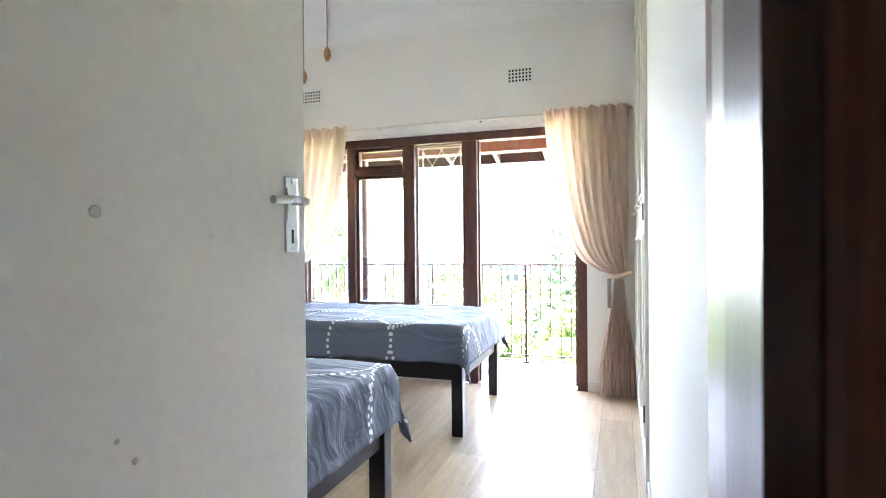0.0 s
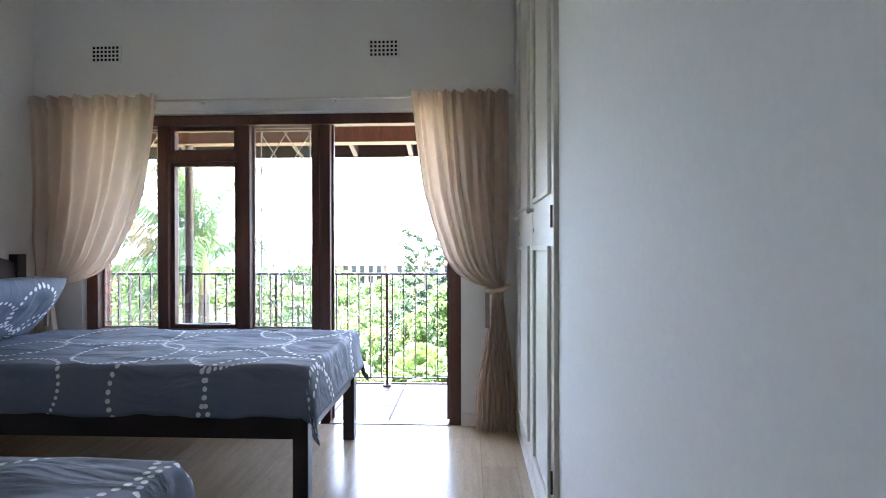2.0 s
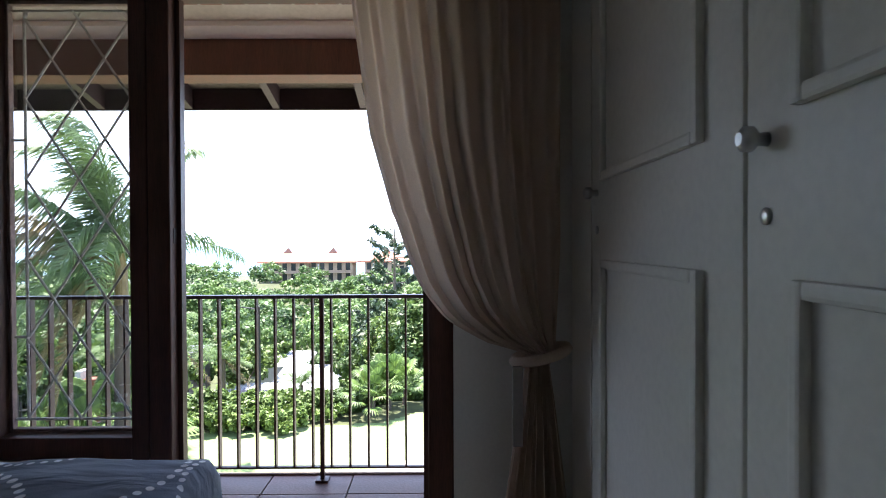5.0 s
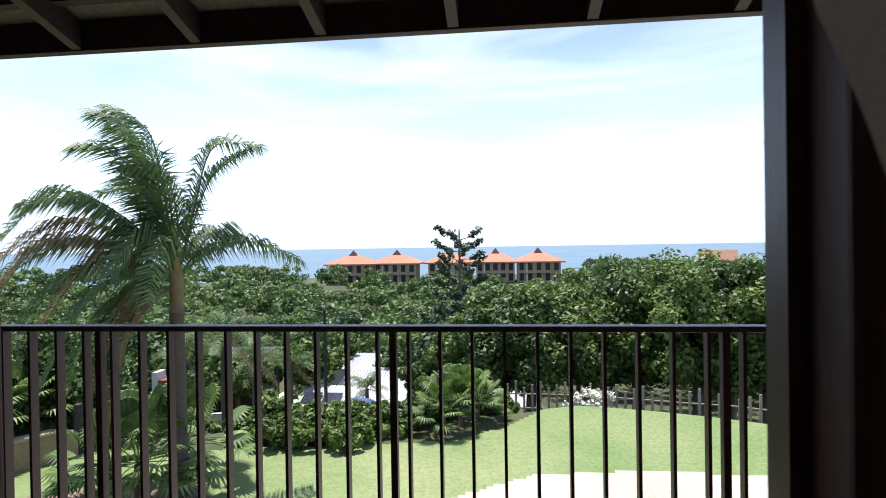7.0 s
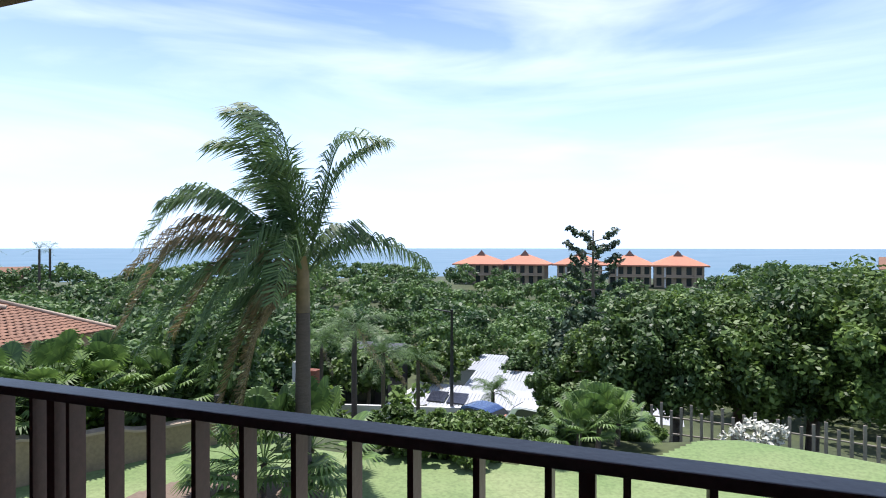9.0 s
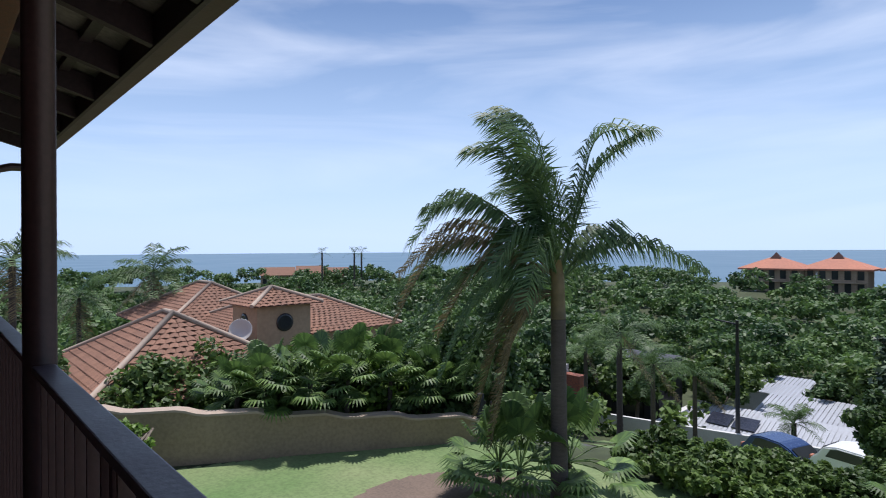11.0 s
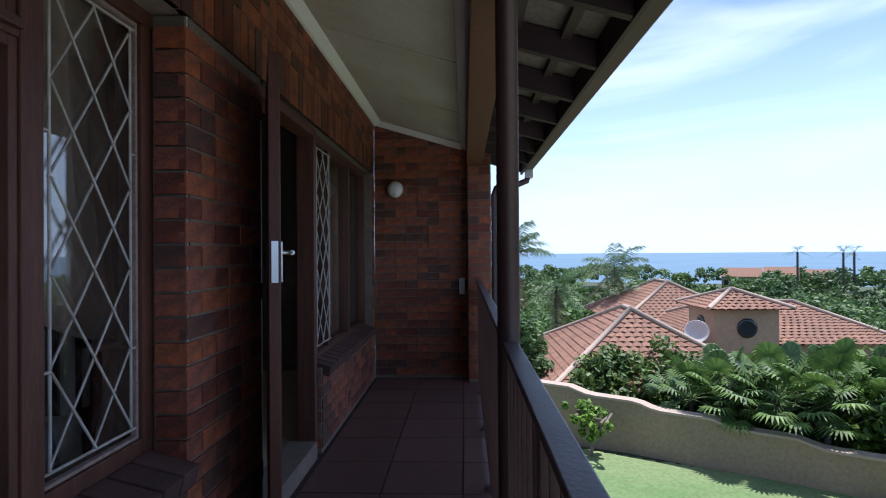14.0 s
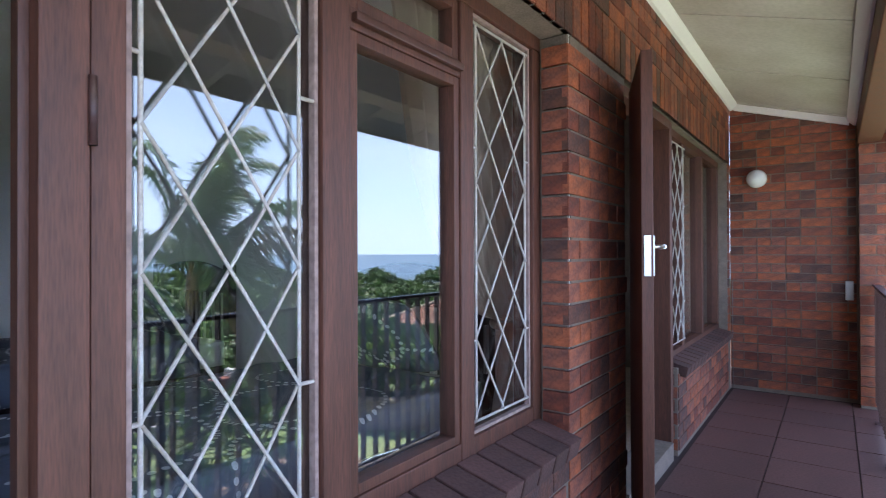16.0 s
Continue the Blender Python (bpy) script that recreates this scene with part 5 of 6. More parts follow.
def norfolk(at, height, seed):
    x, y = at
    z = ground_z(x, y)
    p = thing("pine_tree", "tall tiered dark pine above the treetops", "pine tree", at=(x, y, z))
    rng = random.Random(seed)
    part("trunk", tube(bmesh.new(), [(0, 0, -0.2), (0, 0, height)], 0.24, 9, r1=0.05), BRANCH, p)
    count = 44
    for q in range(count):
        f = 1 - q / count
        h = height * (0.28 + 0.70 * (q / count)) + rng.uniform(-0.25, 0.25)
        a = q * 2.4 + rng.uniform(-0.4, 0.4)
        l2 = (1.5 + 2.0 * f) * rng.uniform(0.45, 1.15)
        e = Vector((math.cos(a) * l2, math.sin(a) * l2, h + l2 * rng.uniform(0.15, 0.6)))
        s = Vector((0, 0, h))
        bend = Vector((0, 0, 0.14 * l2))
        bm = tube(bmesh.new(), [s, s.lerp(e, 0.55) - bend, e], 0.045, 5, r1=0.015)
        br = part("branch", bm, BRANCH, p)
        pts = [s.lerp(e, t) - bend * math.sin(math.pi * t) for t in (0.62, 0.75, 0.88, 1.0)]
        nd = new("needles", cards("needles", leaf_cloud(pts, 30, (0.34, 0.34, 0.2), 0.17, seed + q), PINE))
        nd.parent = br


norfolk(polar(6.8, 41), 13.4, 5)
tree(polar(6.9, 37), 7.6, (2.7, 2.5, 2.9), 160, PINE, "dark conifer below the tall pine", 0.24, 120, 90, 0.2)
tree(polar(4.2, 30), 6.0, (1.9, 1.9, 2.3), 161, LEAF_DARK, "dark green tree beside the pine", 0.2, 100, 100, 0.18)

# coastal forest: countless trees
rng = np.random.default_rng(8)
clumps = []
for k in range(1500):
    b, d = rng.uniform(-40, 100), 44 + 200 * rng.random() ** 0.8
    if d < 66 and 8 < b < 36:
        continue
    if d > 196 and -6 < b < 23:
        continue
    x, y = polar(b, d)
    if -30 < x < -12 and y < 34 and d < 46:
        continue
    h = rng.uniform(2.6, 7.4)
    z = ground_z(x, y)
    r = rng.uniform(2.2, 4.0)
    for q in range(10):
        v = rng.normal(size=3)
        v /= np.linalg.norm(v)
        clumps.append((x + v[0] * r, y + v[1] * r, z + h * 0.75 + abs(v[2]) * h * 0.4))
clumps = np.asarray(clumps)
near = np.hypot(clumps[:, 0], clumps[:, 1]) < 95
fine = leaf_cloud(clumps[near], 70, (1.3, 1.3, 0.9), 0.36, 9)
wide = leaf_cloud(clumps[~near], 30, (1.5, 1.5, 1.0), 0.62, 12)
wood = new("forest", cards("forest", np.concatenate((fine, wide)), LEAF_FOREST))
tagged(wood, "dense green coastal bush covering the valley", "forest", kind="stuff")
clumps = []
for k in range(150):
    b, d = rng.uniform(20, 104), rng.uniform(17.5, 44)
    if d < 30 and 45 < b < 90:
        continue
    if b < 45 and d < 40:
        continue
    x, y = polar(b, d)
    for q in range(9):
        v = rng.normal(size=3) * (1.1, 1.1, 0.7)
        clumps.append((x + v[0], y + v[1], ground_z(x, y) + 1.2 + v[2]))
o = new("undergrowth", cards("undergrowth", leaf_cloud(clumps, 34, (0.8, 0.8, 0.6), 0.42, 10), LEAF_MID))
tagged(o, "mixed green undergrowth between the houses", "undergrowth", kind="stuff")

# fence and blossom behind the lawn
fence = thing("fence", "weathered picket fence under the dark trees", "fence")
for i in range(46):
    b = 7.5 - i * 0.85
    x, y = polar(b, 17.4)
    z = ground_z(x, y)
    part("picket", box(x - 0.035, x + 0.035, y - 0.02, y + 0.02, z - 0.1, z + 1.0 + 0.1 * ((i * 7) % 3)), PALEFENCE, fence)
for h in (0.35, 0.8):
    part("rail", tube(bmesh.new(), [(*polar(7.5 - i * 3.85, 17.44), ground_z(*polar(7.5 - i * 3.85, 17.44)) + h) for i in range(11)], 0.025, 5), PALEFENCE, fence)
shrub("blossom_bush", polar(-7.2, 16.4), (0.75, 0.5, 0.4), 81, FLOWER, "bush covered in white blossom by the fence", 0.07, 40, 30)

# ---- boundary wall, gate ----
gw = thing("garden_wall", "ochre plastered garden wall with stepped curved top", "wall")
pa, pb = Vector(spot(-14.6, 3.2)), Vector(spot(-9.75, 10.9))
n, top = 44, []
L = (pb - pa).length
for i in range(n + 1):
    s = i / n * 6.0
    st = 1.5 * (math.floor(s) + max(0.0, min(1.0, (s - math.floor(s) - 0.75) / 0.25)) ** 0.6)
    top.append((i / n * L, -1.95 - 0.085 * st))
poly = [(0, -3.6)] + top + [(L, -3.6)]
bm = prism(bmesh.new(), poly, "y", -0.11, 0.11)
ang_w = math.atan2(pb.y - pa.y, pb.x - pa.x)
mw = Matrix.Translation((pa.x, pa.y, 0)) @ Matrix.Rotation(ang_w, 4, "Z")
bmesh.ops.transform(bm, matrix=mw, verts=bm.verts[:])
part("wall_body", bm, GARDENWALL, gw)
bm = prism(bmesh.new(), top + [(a, z + 0.05) for a, z in top[::-1]], "y", -0.15, 0.15)
bmesh.ops.transform(bm, matrix=mw, verts=bm.verts[:])
part("coping", bm, MORTARCAP, gw, "pale rounded wall coping")
gate = thing("gate", "dark steel palisade gate beside the garden wall", "gate")
for i in range(15):
    x, y = spot(-9.62 + i * 0.11, 11.0 + i * 0.09)
    part("pale", box(x - 0.02, x + 0.02, y - 0.01, y + 0.01, ground_z(x, y), ground_z(x, y) + 0.95), PALISADE, gate)
for h in (0.2, 0.75):
    part("rail", tube(bmesh.new(), [(*q, ground_z(*q) + h) for q in (spot(-9.66, 10.97), spot(-8.06, 12.28))], 0.02, 6), PALISADE, gate)
x, y = spot(-9.72, 10.94)
part("gate_post", box(x - 0.06, x + 0.06, y - 0.06, y + 0.06, -3.4, -2.1), PALISADE, gate)


# ---- neighbouring house ----
def roof_plane(bm, a, b, c, d, courses=14):
    """Overlapping tile courses from the eave a-b up to the ridge d-c."""
    a, b, c, d = (Vector(v) for v in (a, b, c, d))
    nrm = (b - a).cross(d - a).normalized()
    nrm = -nrm if nrm.z < 0 else nrm
    for i in range(courses):
        t0, t1 = i / courses, (i + 1) / courses
        p0, p1, p2, p3 = a.lerp(d, t0), b.lerp(c, t0), b.lerp(c, t1), a.lerp(d, t1)
        segs = max(1, int((p1 - p0).length / 0.26))
        for k in range(segs):
            u0, u1 = k / segs, (k + 0.94) / segs
            um = (u0 + u1) / 2
            lo = [p0.lerp(p1, u) + nrm * h for u, h in ((u0, 0.035), (um, 0.065), (u1, 0.035))]
            hi = [p3.lerp(p2, u) + nrm * h for u, h in ((u0, 0.01), (um, 0.04), (u1, 0.01))]
            v = [bm.verts.new(q) for q in lo + hi]
            bm.faces.new((v[0], v[1], v[4], v[3]))
            bm.faces.new((v[1], v[2], v[5], v[4]))
    return bm


def under(bm, *pts):
    bm.faces.new([bm.verts.new(p) for p in pts])


def hip_roof(parent, x0, x1, y0, y1, ze, zr, ridge=0.0, name="roof", label=""):
    mx, my = (x0 + x1) / 2, (y0 + y1) / 2
    if x1 - x0 >= y1 - y0:
        r0, r1 = (mx - ridge, my, zr), (mx + ridge, my, zr)
    else:
        r0, r1 = (mx, my - ridge, zr), (mx, my + ridge, zr)
    A, B, C, D = (x0, y0, ze), (x1, y0, ze), (x1, y1, ze), (x0, y1, ze)
    bm = bmesh.new()
    if x1 - x0 >= y1 - y0:
        planes = ((A, B, r1, r0), (C, D, r0, r1), (B, C, r1, r1), (D, A, r0, r0))
    else:
        planes = ((A, B, r0, r0), (C, D, r1, r1), (B, C, r1, r0), (D, A, r0, r1))
    n = max(6, int((Vector(planes[0][0]) - Vector(planes[0][3])).length / 0.28))
    for p in planes:
        roof_plane(bm, *p, courses=n)
        under(bm, *[p[0], p[1], p[2]] + ([p[3]] if p[3] != p[2] else []))
    rf = tagged(part(name, bm, CLAY, parent), label or "red clay roof tiles", kind="stuff")
    caps = bmesh.new()
    ends = ((A, r0), (B, r1 if x1 - x0 >= y1 - y0 else r0), (C, r1), (D, r0 if x1 - x0 >= y1 - y0 else r1))
    for e, r in ends:
        tube(caps, [Vector(e) + Vector((0, 0, 0.06)), Vector(r) + Vector((0, 0, 0.08))], 0.075, 6)
    if ridge:
        tube(caps, [Vector(r0) + Vector((0, 0, 0.08)), Vector(r1) + Vector((0, 0, 0.08))], 0.075, 6)
    part("ridge_tiles", caps, MORTARCAP, rf, "pale mortared ridge tiles")
    return rf


nh = thing("house", "peach plastered house with red clay tile roofs and a small tower", "house")
part("wall", box(-22.0, -15.8, 5.1, 9.9, -5.2, -2.35), PEACH, nh)
hip_roof(nh, -22.5, -15.3, 4.5, 10.5, -2.35, -0.62, 0.4)
part("wall", box(-27.0, -21.0, 10.5, 17.4, -5.2, -2.0), PEACH, nh)
hip_roof(nh, -27.4, -20.6, 10.2, 17.8, -2.05, -0.9, 1.6)
part("wall", box(-31.5, -25.5, 9.5, 14.5, -5.2, -1.9), PEACH, nh)
hip_roof(nh, -32.0, -25.0, 9.0, 15.0, -1.9, -0.3, 0.8)
part("wall", box(-26, -18, -1.0, 4.0, -5.2, -2.6), PEACH, nh)
hip_roof(nh, -26.5, -17.5, -1.5, 4.8, -2.6, -1.5, 2.0)
tw = part("tower", box(-22.0, -19.9, 10.7, 12.8, -4.0, -0.72), PEACH, nh, "square peach tower with a round window")
hip_roof(nh, -22.35, -19.55, 10.35, 13.15, -0.72, -0.18, 0.0, "tower_roof")
part("round_window", lathe([(0.33, 0.0), (0.33, 0.03), (0.25, 0.04)], (-19.9, 11.75, -1.36), 24, (1, 0, 0)), DARKGLASS, tw, "dark round window")
part("round_window", lathe([(0.33, 0.0), (0.33, 0.03), (0.25, 0.04)], (-20.95, 10.7, -1.36), 24, (0, -1, 0)), DARKGLASS, tw, "dark round window")
nh.location = (1.05, -1.14, 0)
dish = thing("satellite_dish", "grey satellite dish beside the tower", "satellite dish", at=(1.05, -1.14, 0))
part("bowl", lathe([(0.04, 0.0), (0.22, 0.04), (0.36, 0.12), (0.37, 0.12), (0.22, 0.02), (0.03, -0.03)], (-18.9, 9.7, -1.35), 20, (0.8, -0.5, 0.35)), GREYPLASTIC, dish)
part("mast", tube(bmesh.new(), [(-18.95, 9.75, -2.1), (-18.92, 9.72, -1.35)], 0.03, 6), STEEL, dish)

# ---- white house down the slope ----
def corrugated(bm, x0, x1, y0, y1, z0, z1, pitch=0.3):
    """A ribbed roof sheet falling from z1 at y1 to z0 at y0."""
    n = int((x1 - x0) / pitch)
    for i in range(n):
        a, b = x0 + (x1 - x0) * i / n, x0 + (x1 - x0) * (i + 0.72) / n
        c = x0 + (x1 - x0) * (i + 1) / n
        for p, q, h0, h1 in ((a, b, 0.05, 0.05), (b, c, 0.0, 0.0)):
            bm.faces.new([bm.verts.new(v) for v in ((p, y0, z0 + h0), (q, y0, z0 + h0), (q, y1, z1 + h1), (p, y1, z1 + h1))])
    return bm


wh = thing("house", "low white house with ribbed pale roofs and parapets", "house")
part("wall", box(-20.2, -10.2, 41.2, 47.0, -13.5, -10.0), WHITEWALL, wh)
part("roof", corrugated(bmesh.new(), -20.4, -9.9, 40.9, 47.2, -9.95, -8.35), ROOFWHITE, wh, "white ribbed roof sheet")
part("parapet", box(-20.7, -20.25, 40.8, 47.4, -13.0, -8.6, m=None), WHITEWALL, wh)
part("wall", box(-16.5, -8.0, 47.3, 52.5, -13.5, -8.9), WHITEWALL, wh)
part("roof", corrugated(bmesh.new(), -16.7, -7.8, 47.2, 52.8, -8.85, -8.05), ROOFWHITE, wh, "white ribbed roof sheet")
part("wall", box(-19.5, -15.0, 52.6, 57.0, -13.5, -8.2), WHITEWALL, wh)
part("roof", corrugated(bmesh.new(), -19.8, -14.6, 52.4, 57.3, -8.15, -7.6), ROOFWHITE, wh)
part("wall", box(-10.0, 0.5, 43.0, 49.0, -13.8, -10.6), WHITEWALL, wh)
part("roof", corrugated(bmesh.new(), -10.1, 0.8, 42.6, 49.3, -10.55, -9.2), ROOFWHITE, wh)
for i in range(2):
    x = -18.6 + i * 1.7
    pr = part("solar_panel", prism(bmesh.new(), [(44.2, -9.0), (45.6, -8.55), (45.6, -8.5), (44.2, -8.95)], "x", x, x + 1.5), SOLAR, wh, "dark rooftop solar panel")
for x in (-18.0, -14.8, -12.0):
    w = part("window", box(x, x + 1.3, 41.12, 41.2, -12.2, -10.6), DARKGLASS, wh)
    part("window_frame", box(x - 0.08, x + 1.38, 41.15, 41.2, -10.6, -10.5), WHITEWALL, w)
for o in wh.children:
    o.location += Vector((2.4, -2.3, -2.3))
    if o.name.startswith("roof"):
        tagged(o, "white ribbed roof sheets", kind="stuff")
yw = thing("boundary_wall", "low white boundary wall below the road", "wall")
for (a, b), (c, d) in (((-24, 38.5), (-20.5, 38)), ((-20.5, 38), (-12, 37.5)), ((-12, 37.5), (-3, 36.5))):
    bm = bmesh.new()
    (a, b), (c, d) = spot(a, b), spot(c, d)
    za, zb = ground_z(a, b), ground_z(c, d)
    vs = [bm.verts.new(v) for v in ((a, b, za - .3), (c, d, zb - .3), (c, d, zb + 1.2), (a, b, za + 1.2), (a, b + .25, za - .3), (c, d + .25, zb - .3), (c, d + .25, zb + 1.2), (a, b + .25, za + 1.2))]
    for f in ((0, 1, 2, 3), (5, 4, 7, 6), (3, 2, 6, 7), (1, 5, 6, 2), (4, 0, 3, 7)):
        bm.faces.new([vs[i] for i in f])
    part("wall_run", bm, WHITEWALL, yw)
gar = thing("garage", "dark grey garage beside the road", "garage", at=(2.0, -2.4, 0))
part("wall", box(-25.5, -21.0, 43, 47, -12, -7.3), PALISADE, gar)
part("door", box(-24.8, -22.2, 42.92, 43.0, -11.5, -8.3), DARKGLASS, gar)
gp = thing("gate_pillar", "red brick gate pillar with white coping", "pillar", at=(1.4, -2.2, 0))
part("shaft", box(-22.6, -21.2, 33.5, 34.2, -9.5, -6.9), BRICK_J, gp)
part("coping", box(-22.9, -22.55, 33.4, 34.3, -9.5, -6.4), WHITEWALL, gp)
pole = thing("street_pole", "tall dark wooden pole below the road", "pole", at=(1.9, -2.1, 0))
zp = ground_z(-12.1, 36.2)
part("mast", tube(bmesh.new(), [(-14.0, 38.3, zp - 0.2), (-14.0, 38.3, -3.1)], 0.15, 8, r1=0.09), PALISADE, pole)
part("lamp_arm", tube(bmesh.new(), [(-14.0, 38.3, -3.3), (-15.2, 38.0, -3.1)], 0.05, 6), PALISADE, pole)


def car(at, heading, paint, label):
    x, y = at
    c = thing("car", label, "car", "parked cars", at=(x, y, ground_z(x, y) + 0.06))
    prof = [(-2.0, 0.28), (-2.05, 0.55), (-1.95, 0.82), (-1.75, 0.95), (-1.45, 1.38), (-0.9, 1.5), (0.1, 1.48), (0.55, 1.32), (1.05, 0.98), (1.7, 0.88), (2.0, 0.68), (2.05, 0.4), (1.95, 0.26)]
    bm = prism(bmesh.new(), prof, "y", -0.82, 0.82)
    bmesh.ops.bevel(bm, geom=bm.edges[:], offset=0.06, segments=2, affect="EDGES")
    body = part("body", bm, paint, c)
    for s in (-1, 1):
        part("side_window", prism(bmesh.new(), [(-1.35, 0.98), (-1.15, 1.33), (-0.85, 1.41), (0.05, 1.39), (0.45, 1.26), (0.85, 0.98)], "y", s * 0.825 - 0.006, s * 0.825 + 0.006), DARKGLASS, body)
        for xx in (-1.3, 1.28):
            w = part("wheel", lathe([(0.31, -0.09), (0.33, -0.05), (0.33, 0.05), (0.31, 0.09)], (xx, s * 0.78, 0.30), 20, (0, 1, 0)), TYRE, c)
            part("rim", lathe([(0.2, -0.1), (0.2, 0.1)], (xx, s * 0.78, 0.30), 14, (0, 1, 0)), STEEL, w)
    part("windscreen", prism(bmesh.new(), [(0.60, 1.335), (1.06, 1.005), (1.075, 1.02), (0.615, 1.35)], "y", -0.68, 0.68), DARKGLASS, body)
    part("rear_window", prism(bmesh.new(), [(-1.76, 1.0), (-1.49, 1.36), (-1.505, 1.37), (-1.775, 1.01)], "y", -0.66, 0.66), DARKGLASS, body)
    for s in (-0.6, 0.6):
        part("tail_light", box(-2.06, -1.96, s - 0.14, s + 0.14, 0.66, 0.84, bevel=0.02), REDROOF, body, "red tail light")
    c.rotation_euler = (0, 0, heading)


car(polar(11.6, 32.5), radians(-14), CARWHITE, "white hatchback parked on the grass verge")
car(polar(16.9, 34), radians(-20), CARBLUE, "dark blue car parked behind the bushes")

# ---- apartment blocks on the ridge ----
def block(cx, cy, w, seed):
    a = thing("apartment_building", "tan two-storey apartment block with an orange-red roof", "apartment building", "blocks on the ridge")
    z0, h, dp = -13.4, 8.2, 10.0
    part("wall", box(cx - w / 2, cx + w / 2, cy, cy + dp, z0 - 2, z0 + h), TAN, a)
    zr = z0 + h
    bm = bmesh.new()
    e = 1.6
    A, B, C, D = (cx - w / 2 - e, cy - e, zr), (cx + w / 2 + e, cy - e, zr), (cx + w / 2 + e, cy + dp + e, zr), (cx - w / 2 - e, cy + dp + e, zr)
    r0, r1 = (cx - 1.5, cy + dp / 2, zr + 3.4), (cx + 1.5, cy + dp / 2, zr + 3.4)
    for f in ((A, B, r1, r0), (C, D, r0, r1), (B, C, r1), (D, A, r0)):
        bm.faces.new([bm.verts.new(v) for v in f])
    bx(bm, cx - w / 2 - e, cx + w / 2 + e, cy - e, cy + dp + e, zr - 0.5, zr - 0.02)
    rf = part("roof", bm, REDROOF, a, "orange-red pitched roof")
    bm = bmesh.new()
    for f in (((cx - 1.6, cy + dp / 2 - 1, zr + 3.0), (cx + 1.6, cy + dp / 2 - 1, zr + 3.0), (cx, cy + dp / 2, zr + 5.0)), ((cx + 1.6, cy + dp / 2 - 1, zr + 3.0), (cx + 1.6, cy + dp / 2 + 1, zr + 3.0), (cx, cy + dp / 2, zr + 5.0)), ((cx - 1.6, cy + dp / 2 + 1, zr + 3.0), (cx - 1.6, cy + dp / 2 - 1, zr + 3.0), (cx, cy + dp / 2, zr + 5.0)), ((cx + 1.6, cy + dp / 2 + 1, zr + 3.0), (cx - 1.6, cy + dp / 2 + 1, zr + 3.0), (cx, cy + dp / 2, zr + 5.0))):
        bm.faces.new([bm.verts.new(v) for v in f])
    part("cupola", bm, MERANTI, rf, "dark peaked roof vent")
    n = int(w / 2.6)
    for fl in range(2):
        for k in range(n):
            x = cx - w / 2 + (k + 0.5) * w / n
            part("window", box(x - 0.8, x + 0.8, cy - 0.06, cy + 0.3, z0 + 1.2 + fl * 3.8, z0 + 3.9 + fl * 3.8), DARKGLASS, a)
            if k % 3 == 1:
                part("column", box(x - 1.45, x - 1.05, cy - 1.2, cy - 0.8, z0 + fl * 3.8, z0 + 3.5 + fl * 3.8), WHITEWALL if k % 2 else TAN, a)
        part("balcony", box(cx - w / 2 + 0.5, cx + w / 2 - 0.5, cy - 1.3, cy - 0.02, z0 + 0.2 + fl * 3.8, z0 + 0.45 + fl * 3.8), TAN, a)


for k, (b, w) in enumerate(((17.9, 15.5), (13.5, 15.5), (8.1, 15), (3.4, 14), (-0.9, 15.5))):
    x, y = polar(b, 212)
    block(x, y, w, k)
for k, (b, d, w, zz) in enumerate(((63.5, 235, 12, -11), (60.5, 230, 9, -10.5), (58.0, 240, 9, -11.5), (-17, 190, 9, -7.5))):
    x, y = polar(b, d)
    fh = thing("house", "distant tan house with a brown tiled roof", "house", "houses on the shore ridge")
    ang_h = radians(b)
    bm = box(-w / 2, w / 2, -4, 4, -4, 3)
    m = Matrix.Translation((x, y, zz)) @ Matrix.Rotation(ang_h, 4, "Z")
    bmesh.ops.transform(bm, matrix=m, verts=bm.verts[:])
    part("wall", bm, TAN, fh)
    bm = prism(bmesh.new(), [(-4.8, 3), (0, 6.0), (4.8, 3)], "x", -w / 2 - 0.6, w / 2 + 0.6)
    bmesh.ops.transform(bm, matrix=m, verts=bm.verts[:])
    part("roof", bm, CLAY, fh)
    for q in range(4):
        bm = box(-w / 2 + 0.8 + q * w / 4.4, -w / 2 + 2.2 + q * w / 4.4, -4.05, -3.9, -0.3, 1.8)
        bmesh.ops.transform(bm, matrix=m, verts=bm.verts[:])
        part("window", bm, DARKGLASS, fh)
for k, (b, d) in enumerate(((59.3, 205), (56.2, 205), (55.5, 210))):
    palm(polar(b, d), 14.5, 300 + k, "distant palm against the sea", 4.2, 11, 0.35, 0, "distant palms", 9)
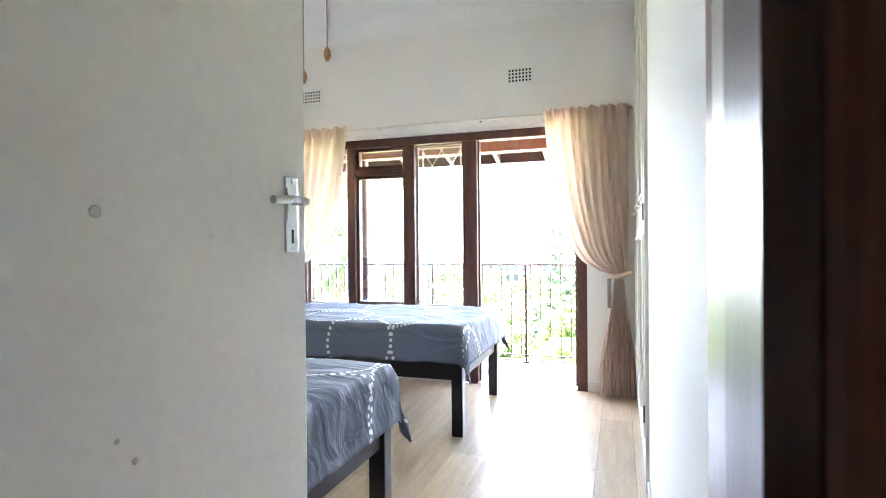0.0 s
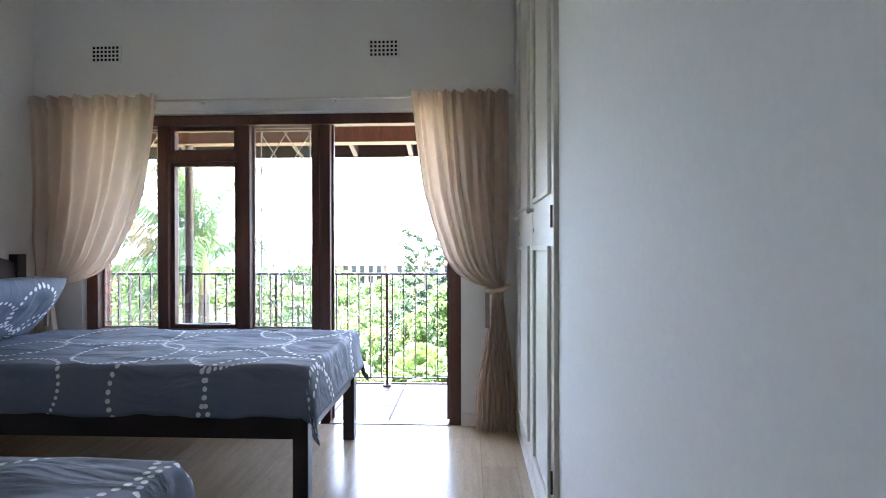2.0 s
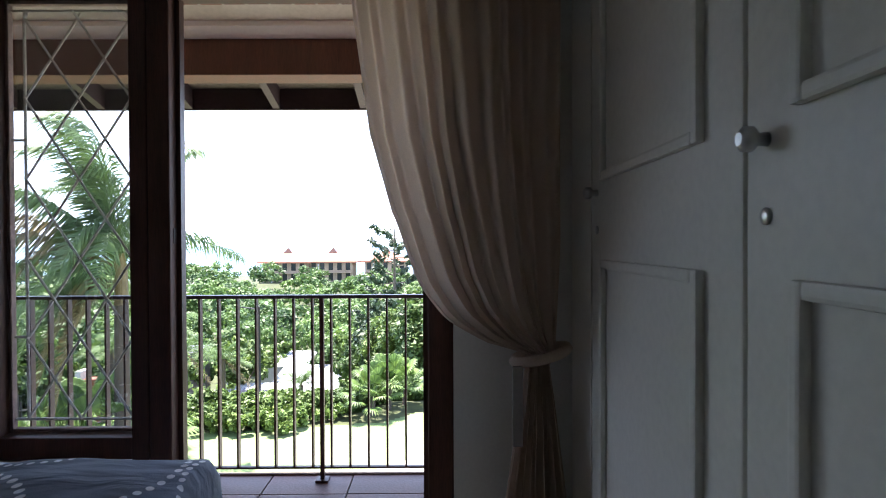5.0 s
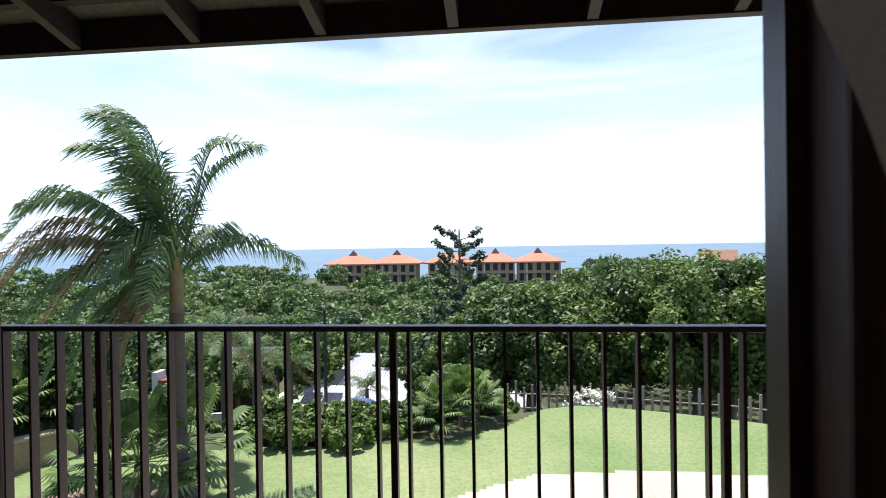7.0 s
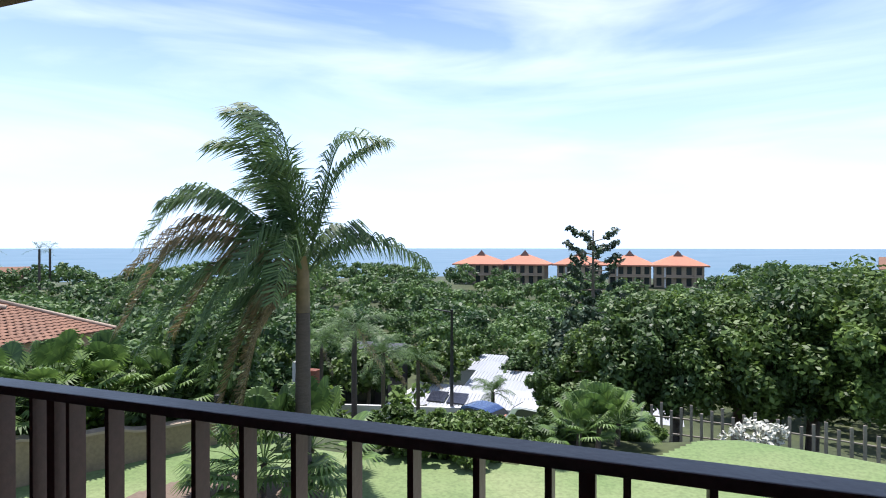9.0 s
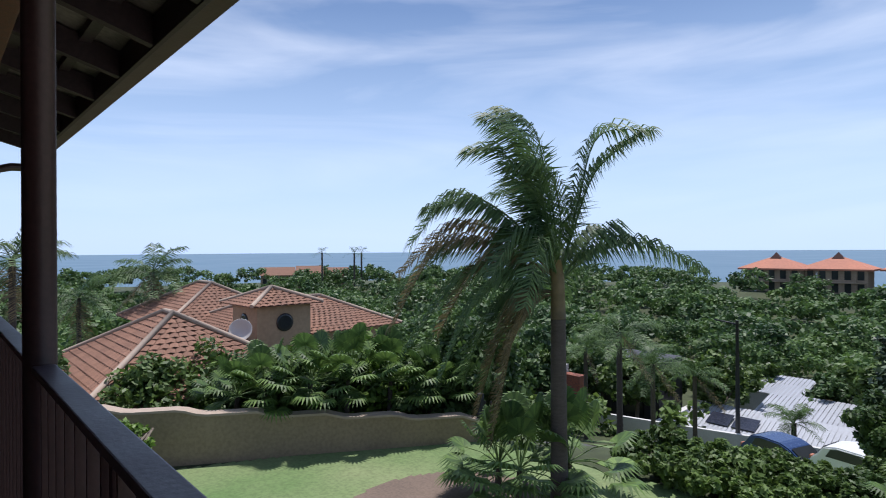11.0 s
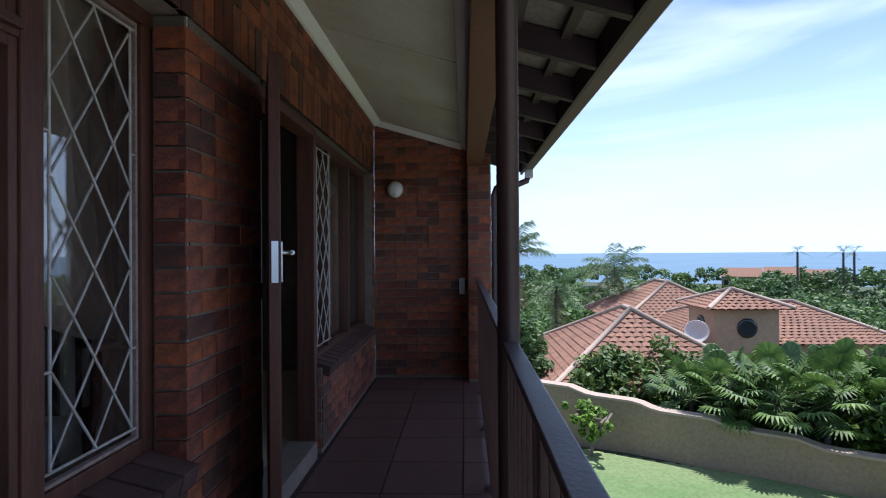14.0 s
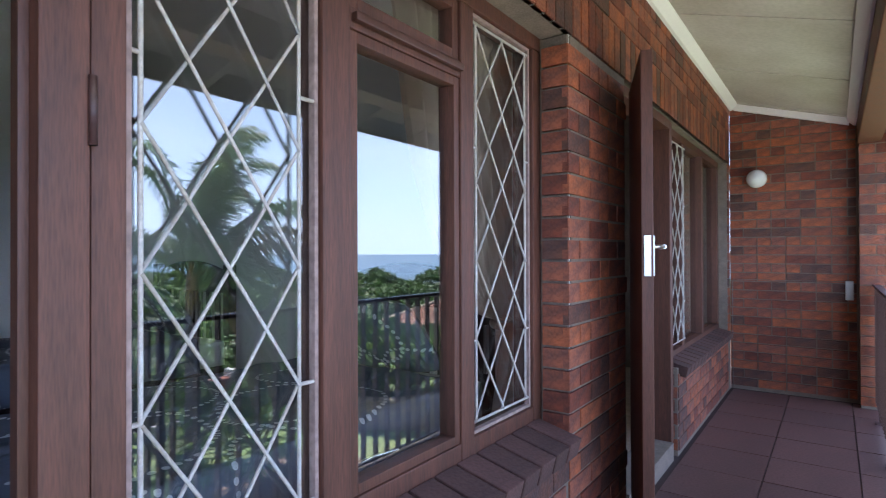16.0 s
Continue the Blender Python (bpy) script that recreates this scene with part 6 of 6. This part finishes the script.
# ---- bricks, tiles and floor boards ----
def brick_run(parent, u0, u1, z0, z1, place, as_parts, skip=None, soldier=False):
    """Courses of face brick between u0 and u1; place(u, z) gives the pose of a brick's middle."""
    full, half = 0.222, 0.106
    h = 0.073
    vs, fs = [], []
    if soldier:
        cells = [(u0 + 0.0365 + 0.083 * i, (z0 + z1) / 2, 0.073, z1 - z0) for i in range(int((u1 - u0) / 0.083))]
    else:
        cells = []
        for r in range(int(round((z1 - z0) / 0.0845))):
            z, u, k = z0 + 0.0365 + r * 0.0845, u0, r
            first = True
            while u < u1 - 0.03:
                w = half if first and r % 2 else full
                if not first and (k * 7 + int(u * 40)) % 5 < 2:
                    w = half
                w = min(w, u1 - u)
                cells.append((u + w / 2, z, w, h))
                u += w + 0.010
                first = False
    for u, z, w, hh in cells:
        if skip and skip(u, z):
            continue
        j = random.uniform(-0.0012, 0.0018)
        if as_parts:
            key = round(w, 3), round(hh, 3)
            if key not in BRICK_MESH:
                BRICK_MESH[key] = mesh_of("brick", box(-w / 2, w / 2, -0.02, 0.006, -hh / 2, hh / 2), BRICK)
            o = new("brick", BRICK_MESH[key])
            o.parent = parent
            o.matrix_basis = place(u, z) @ Matrix.Translation((0, j, 0)) @ Matrix.Rotation(random.uniform(-0.004, 0.004), 4, "Y")
        else:
            m = place(u, z)
            n0 = len(vs)
            for c in (-hh / 2, hh / 2):
                for b in (-0.02, 0.006 + j):
                    for a in (-w / 2, w / 2):
                        vs.append(m @ Vector((a, b, c)))
            fs += [tuple(n0 + i for i in f) for f in ((0, 2, 3, 1), (4, 5, 7, 6), (0, 1, 5, 4), (2, 6, 7, 3), (0, 4, 6, 2), (1, 3, 7, 5))]
    if vs:
        o = new("bricks", pydata("bricks", vs, fs, BRICK_J))
        o.parent = parent
        tagged(o, kind="stuff")


BRICK_MESH = {}
face = lambda u, z: pose(-u, OUT_Y - 0.003, z)           # outer wall, u runs west
brick_run(wall_out, 2.085, 2.80, -0.0645, 2.06, face, True)
reveal = lambda u, z: pose(-2.09, u, z, 0, 0, -90)
for r in range(24):
    w = 0.106
    o_key = (w, 0.073)
    if o_key not in BRICK_MESH:
        BRICK_MESH[o_key] = mesh_of("brick", box(-w / 2, w / 2, -0.02, 0.006, -0.0365, 0.0365), BRICK)
    if 0.02 + r * 0.0845 > 0.45:
        o = new("brick", BRICK_MESH[o_key])
        o.parent = wall_out
        o.matrix_basis = pose(-2.091, 0.205, 0.0565 + r * 0.0845, 0, 0, -90)
brick_run(wall_out, 3.89, 5.9, -0.0645, 0.47, face, True)
brick_run(wall_out, 0.55, 2.08, -0.0645, 0.45, face, False)
brick_run(wall_out, -3.0, -0.50, -0.0645, 2.06, face, False)
brick_run(wall_out, -3.0, 6.06, 2.085, 2.295, face, False, soldier=True)
brick_run(wall_out, -3.0, 6.06, 2.305, 2.645, face, False)
brick_run(wall_out, 5.93, 6.05, 0.47, 2.06, face, False)
near_end = lambda u, z: pose(-3.885, u, z, 0, 0, -90)
brick_run(wall_out, 0.13, 0.255, -0.0645, 0.46, near_end, False)
endf = lambda u, z: pose(-6.092, u, z, 0, 0, -90)
brick_run(wall_end, 0.262, 1.245, -0.0645, 2.64, endf, True)
pier = lambda u, z: pose(-5.887, u, z, 0, 0, -90)
brick_run(wall_end, 1.262, 1.50, -0.0645, 2.28, pier, False)
sill_mesh = mesh_of("sill_brick", box(-0.053, 0.053, -0.11, 0.075, -0.035, 0.035, bevel=0.004), SILLBRICK)
for x0, x1, z in ((-2.08, -0.56, 0.515), (-5.85, -3.90, 0.46)):
    n = int((x1 - x0) / 0.116)
    for i in range(n):
        o = new("sill_brick", sill_mesh)
        o.parent = wall_out
        o.matrix_basis = pose(x0 + 0.058 + i * (x1 - x0) / n, 0.235, z, -14)

TILE_W = 0.459
tile_mesh = mesh_of("tile", box(-0.2255, 0.2255, -0.2255, 0.2255, -0.012, 0.0), TILE)
edge_mesh = mesh_of("tile", box(-0.2255, 0.2255, -0.114, 0.114, -0.012, 0.0), TILE)
for i in range(20):
    x = -5.787 + i * TILE_W
    for y, me in ((0.5175, tile_mesh), (0.9765, tile_mesh), (1.324, edge_mesh)):
        o = new("tile", me)
        o.parent = balcony
        o.matrix_basis = pose(x, y, BAL + random.uniform(-0.0015, 0.0005))

PL_W, PL_L = 0.192, 1.28
for i in range(21):
    xx = XL + 0.0005 + i * PL_W
    w = min(PL_W, XR + 0.60 - xx) - 0.0012
    if w < 0.03:
        continue
    yy = -6.59 - (i * 0.43) % PL_L
    while yy < -0.002:
        a, b = max(yy, -6.59), min(yy + PL_L - 0.0012, -0.002)
        if b - a > 0.05:
            key = (round(w, 4), round(b - a, 3))
            o = part("plank", box(0, w, 0, b - a, -0.011, 0.0), LAMINATE, floor)
            o.location = (xx, a, 0)
        yy += PL_L
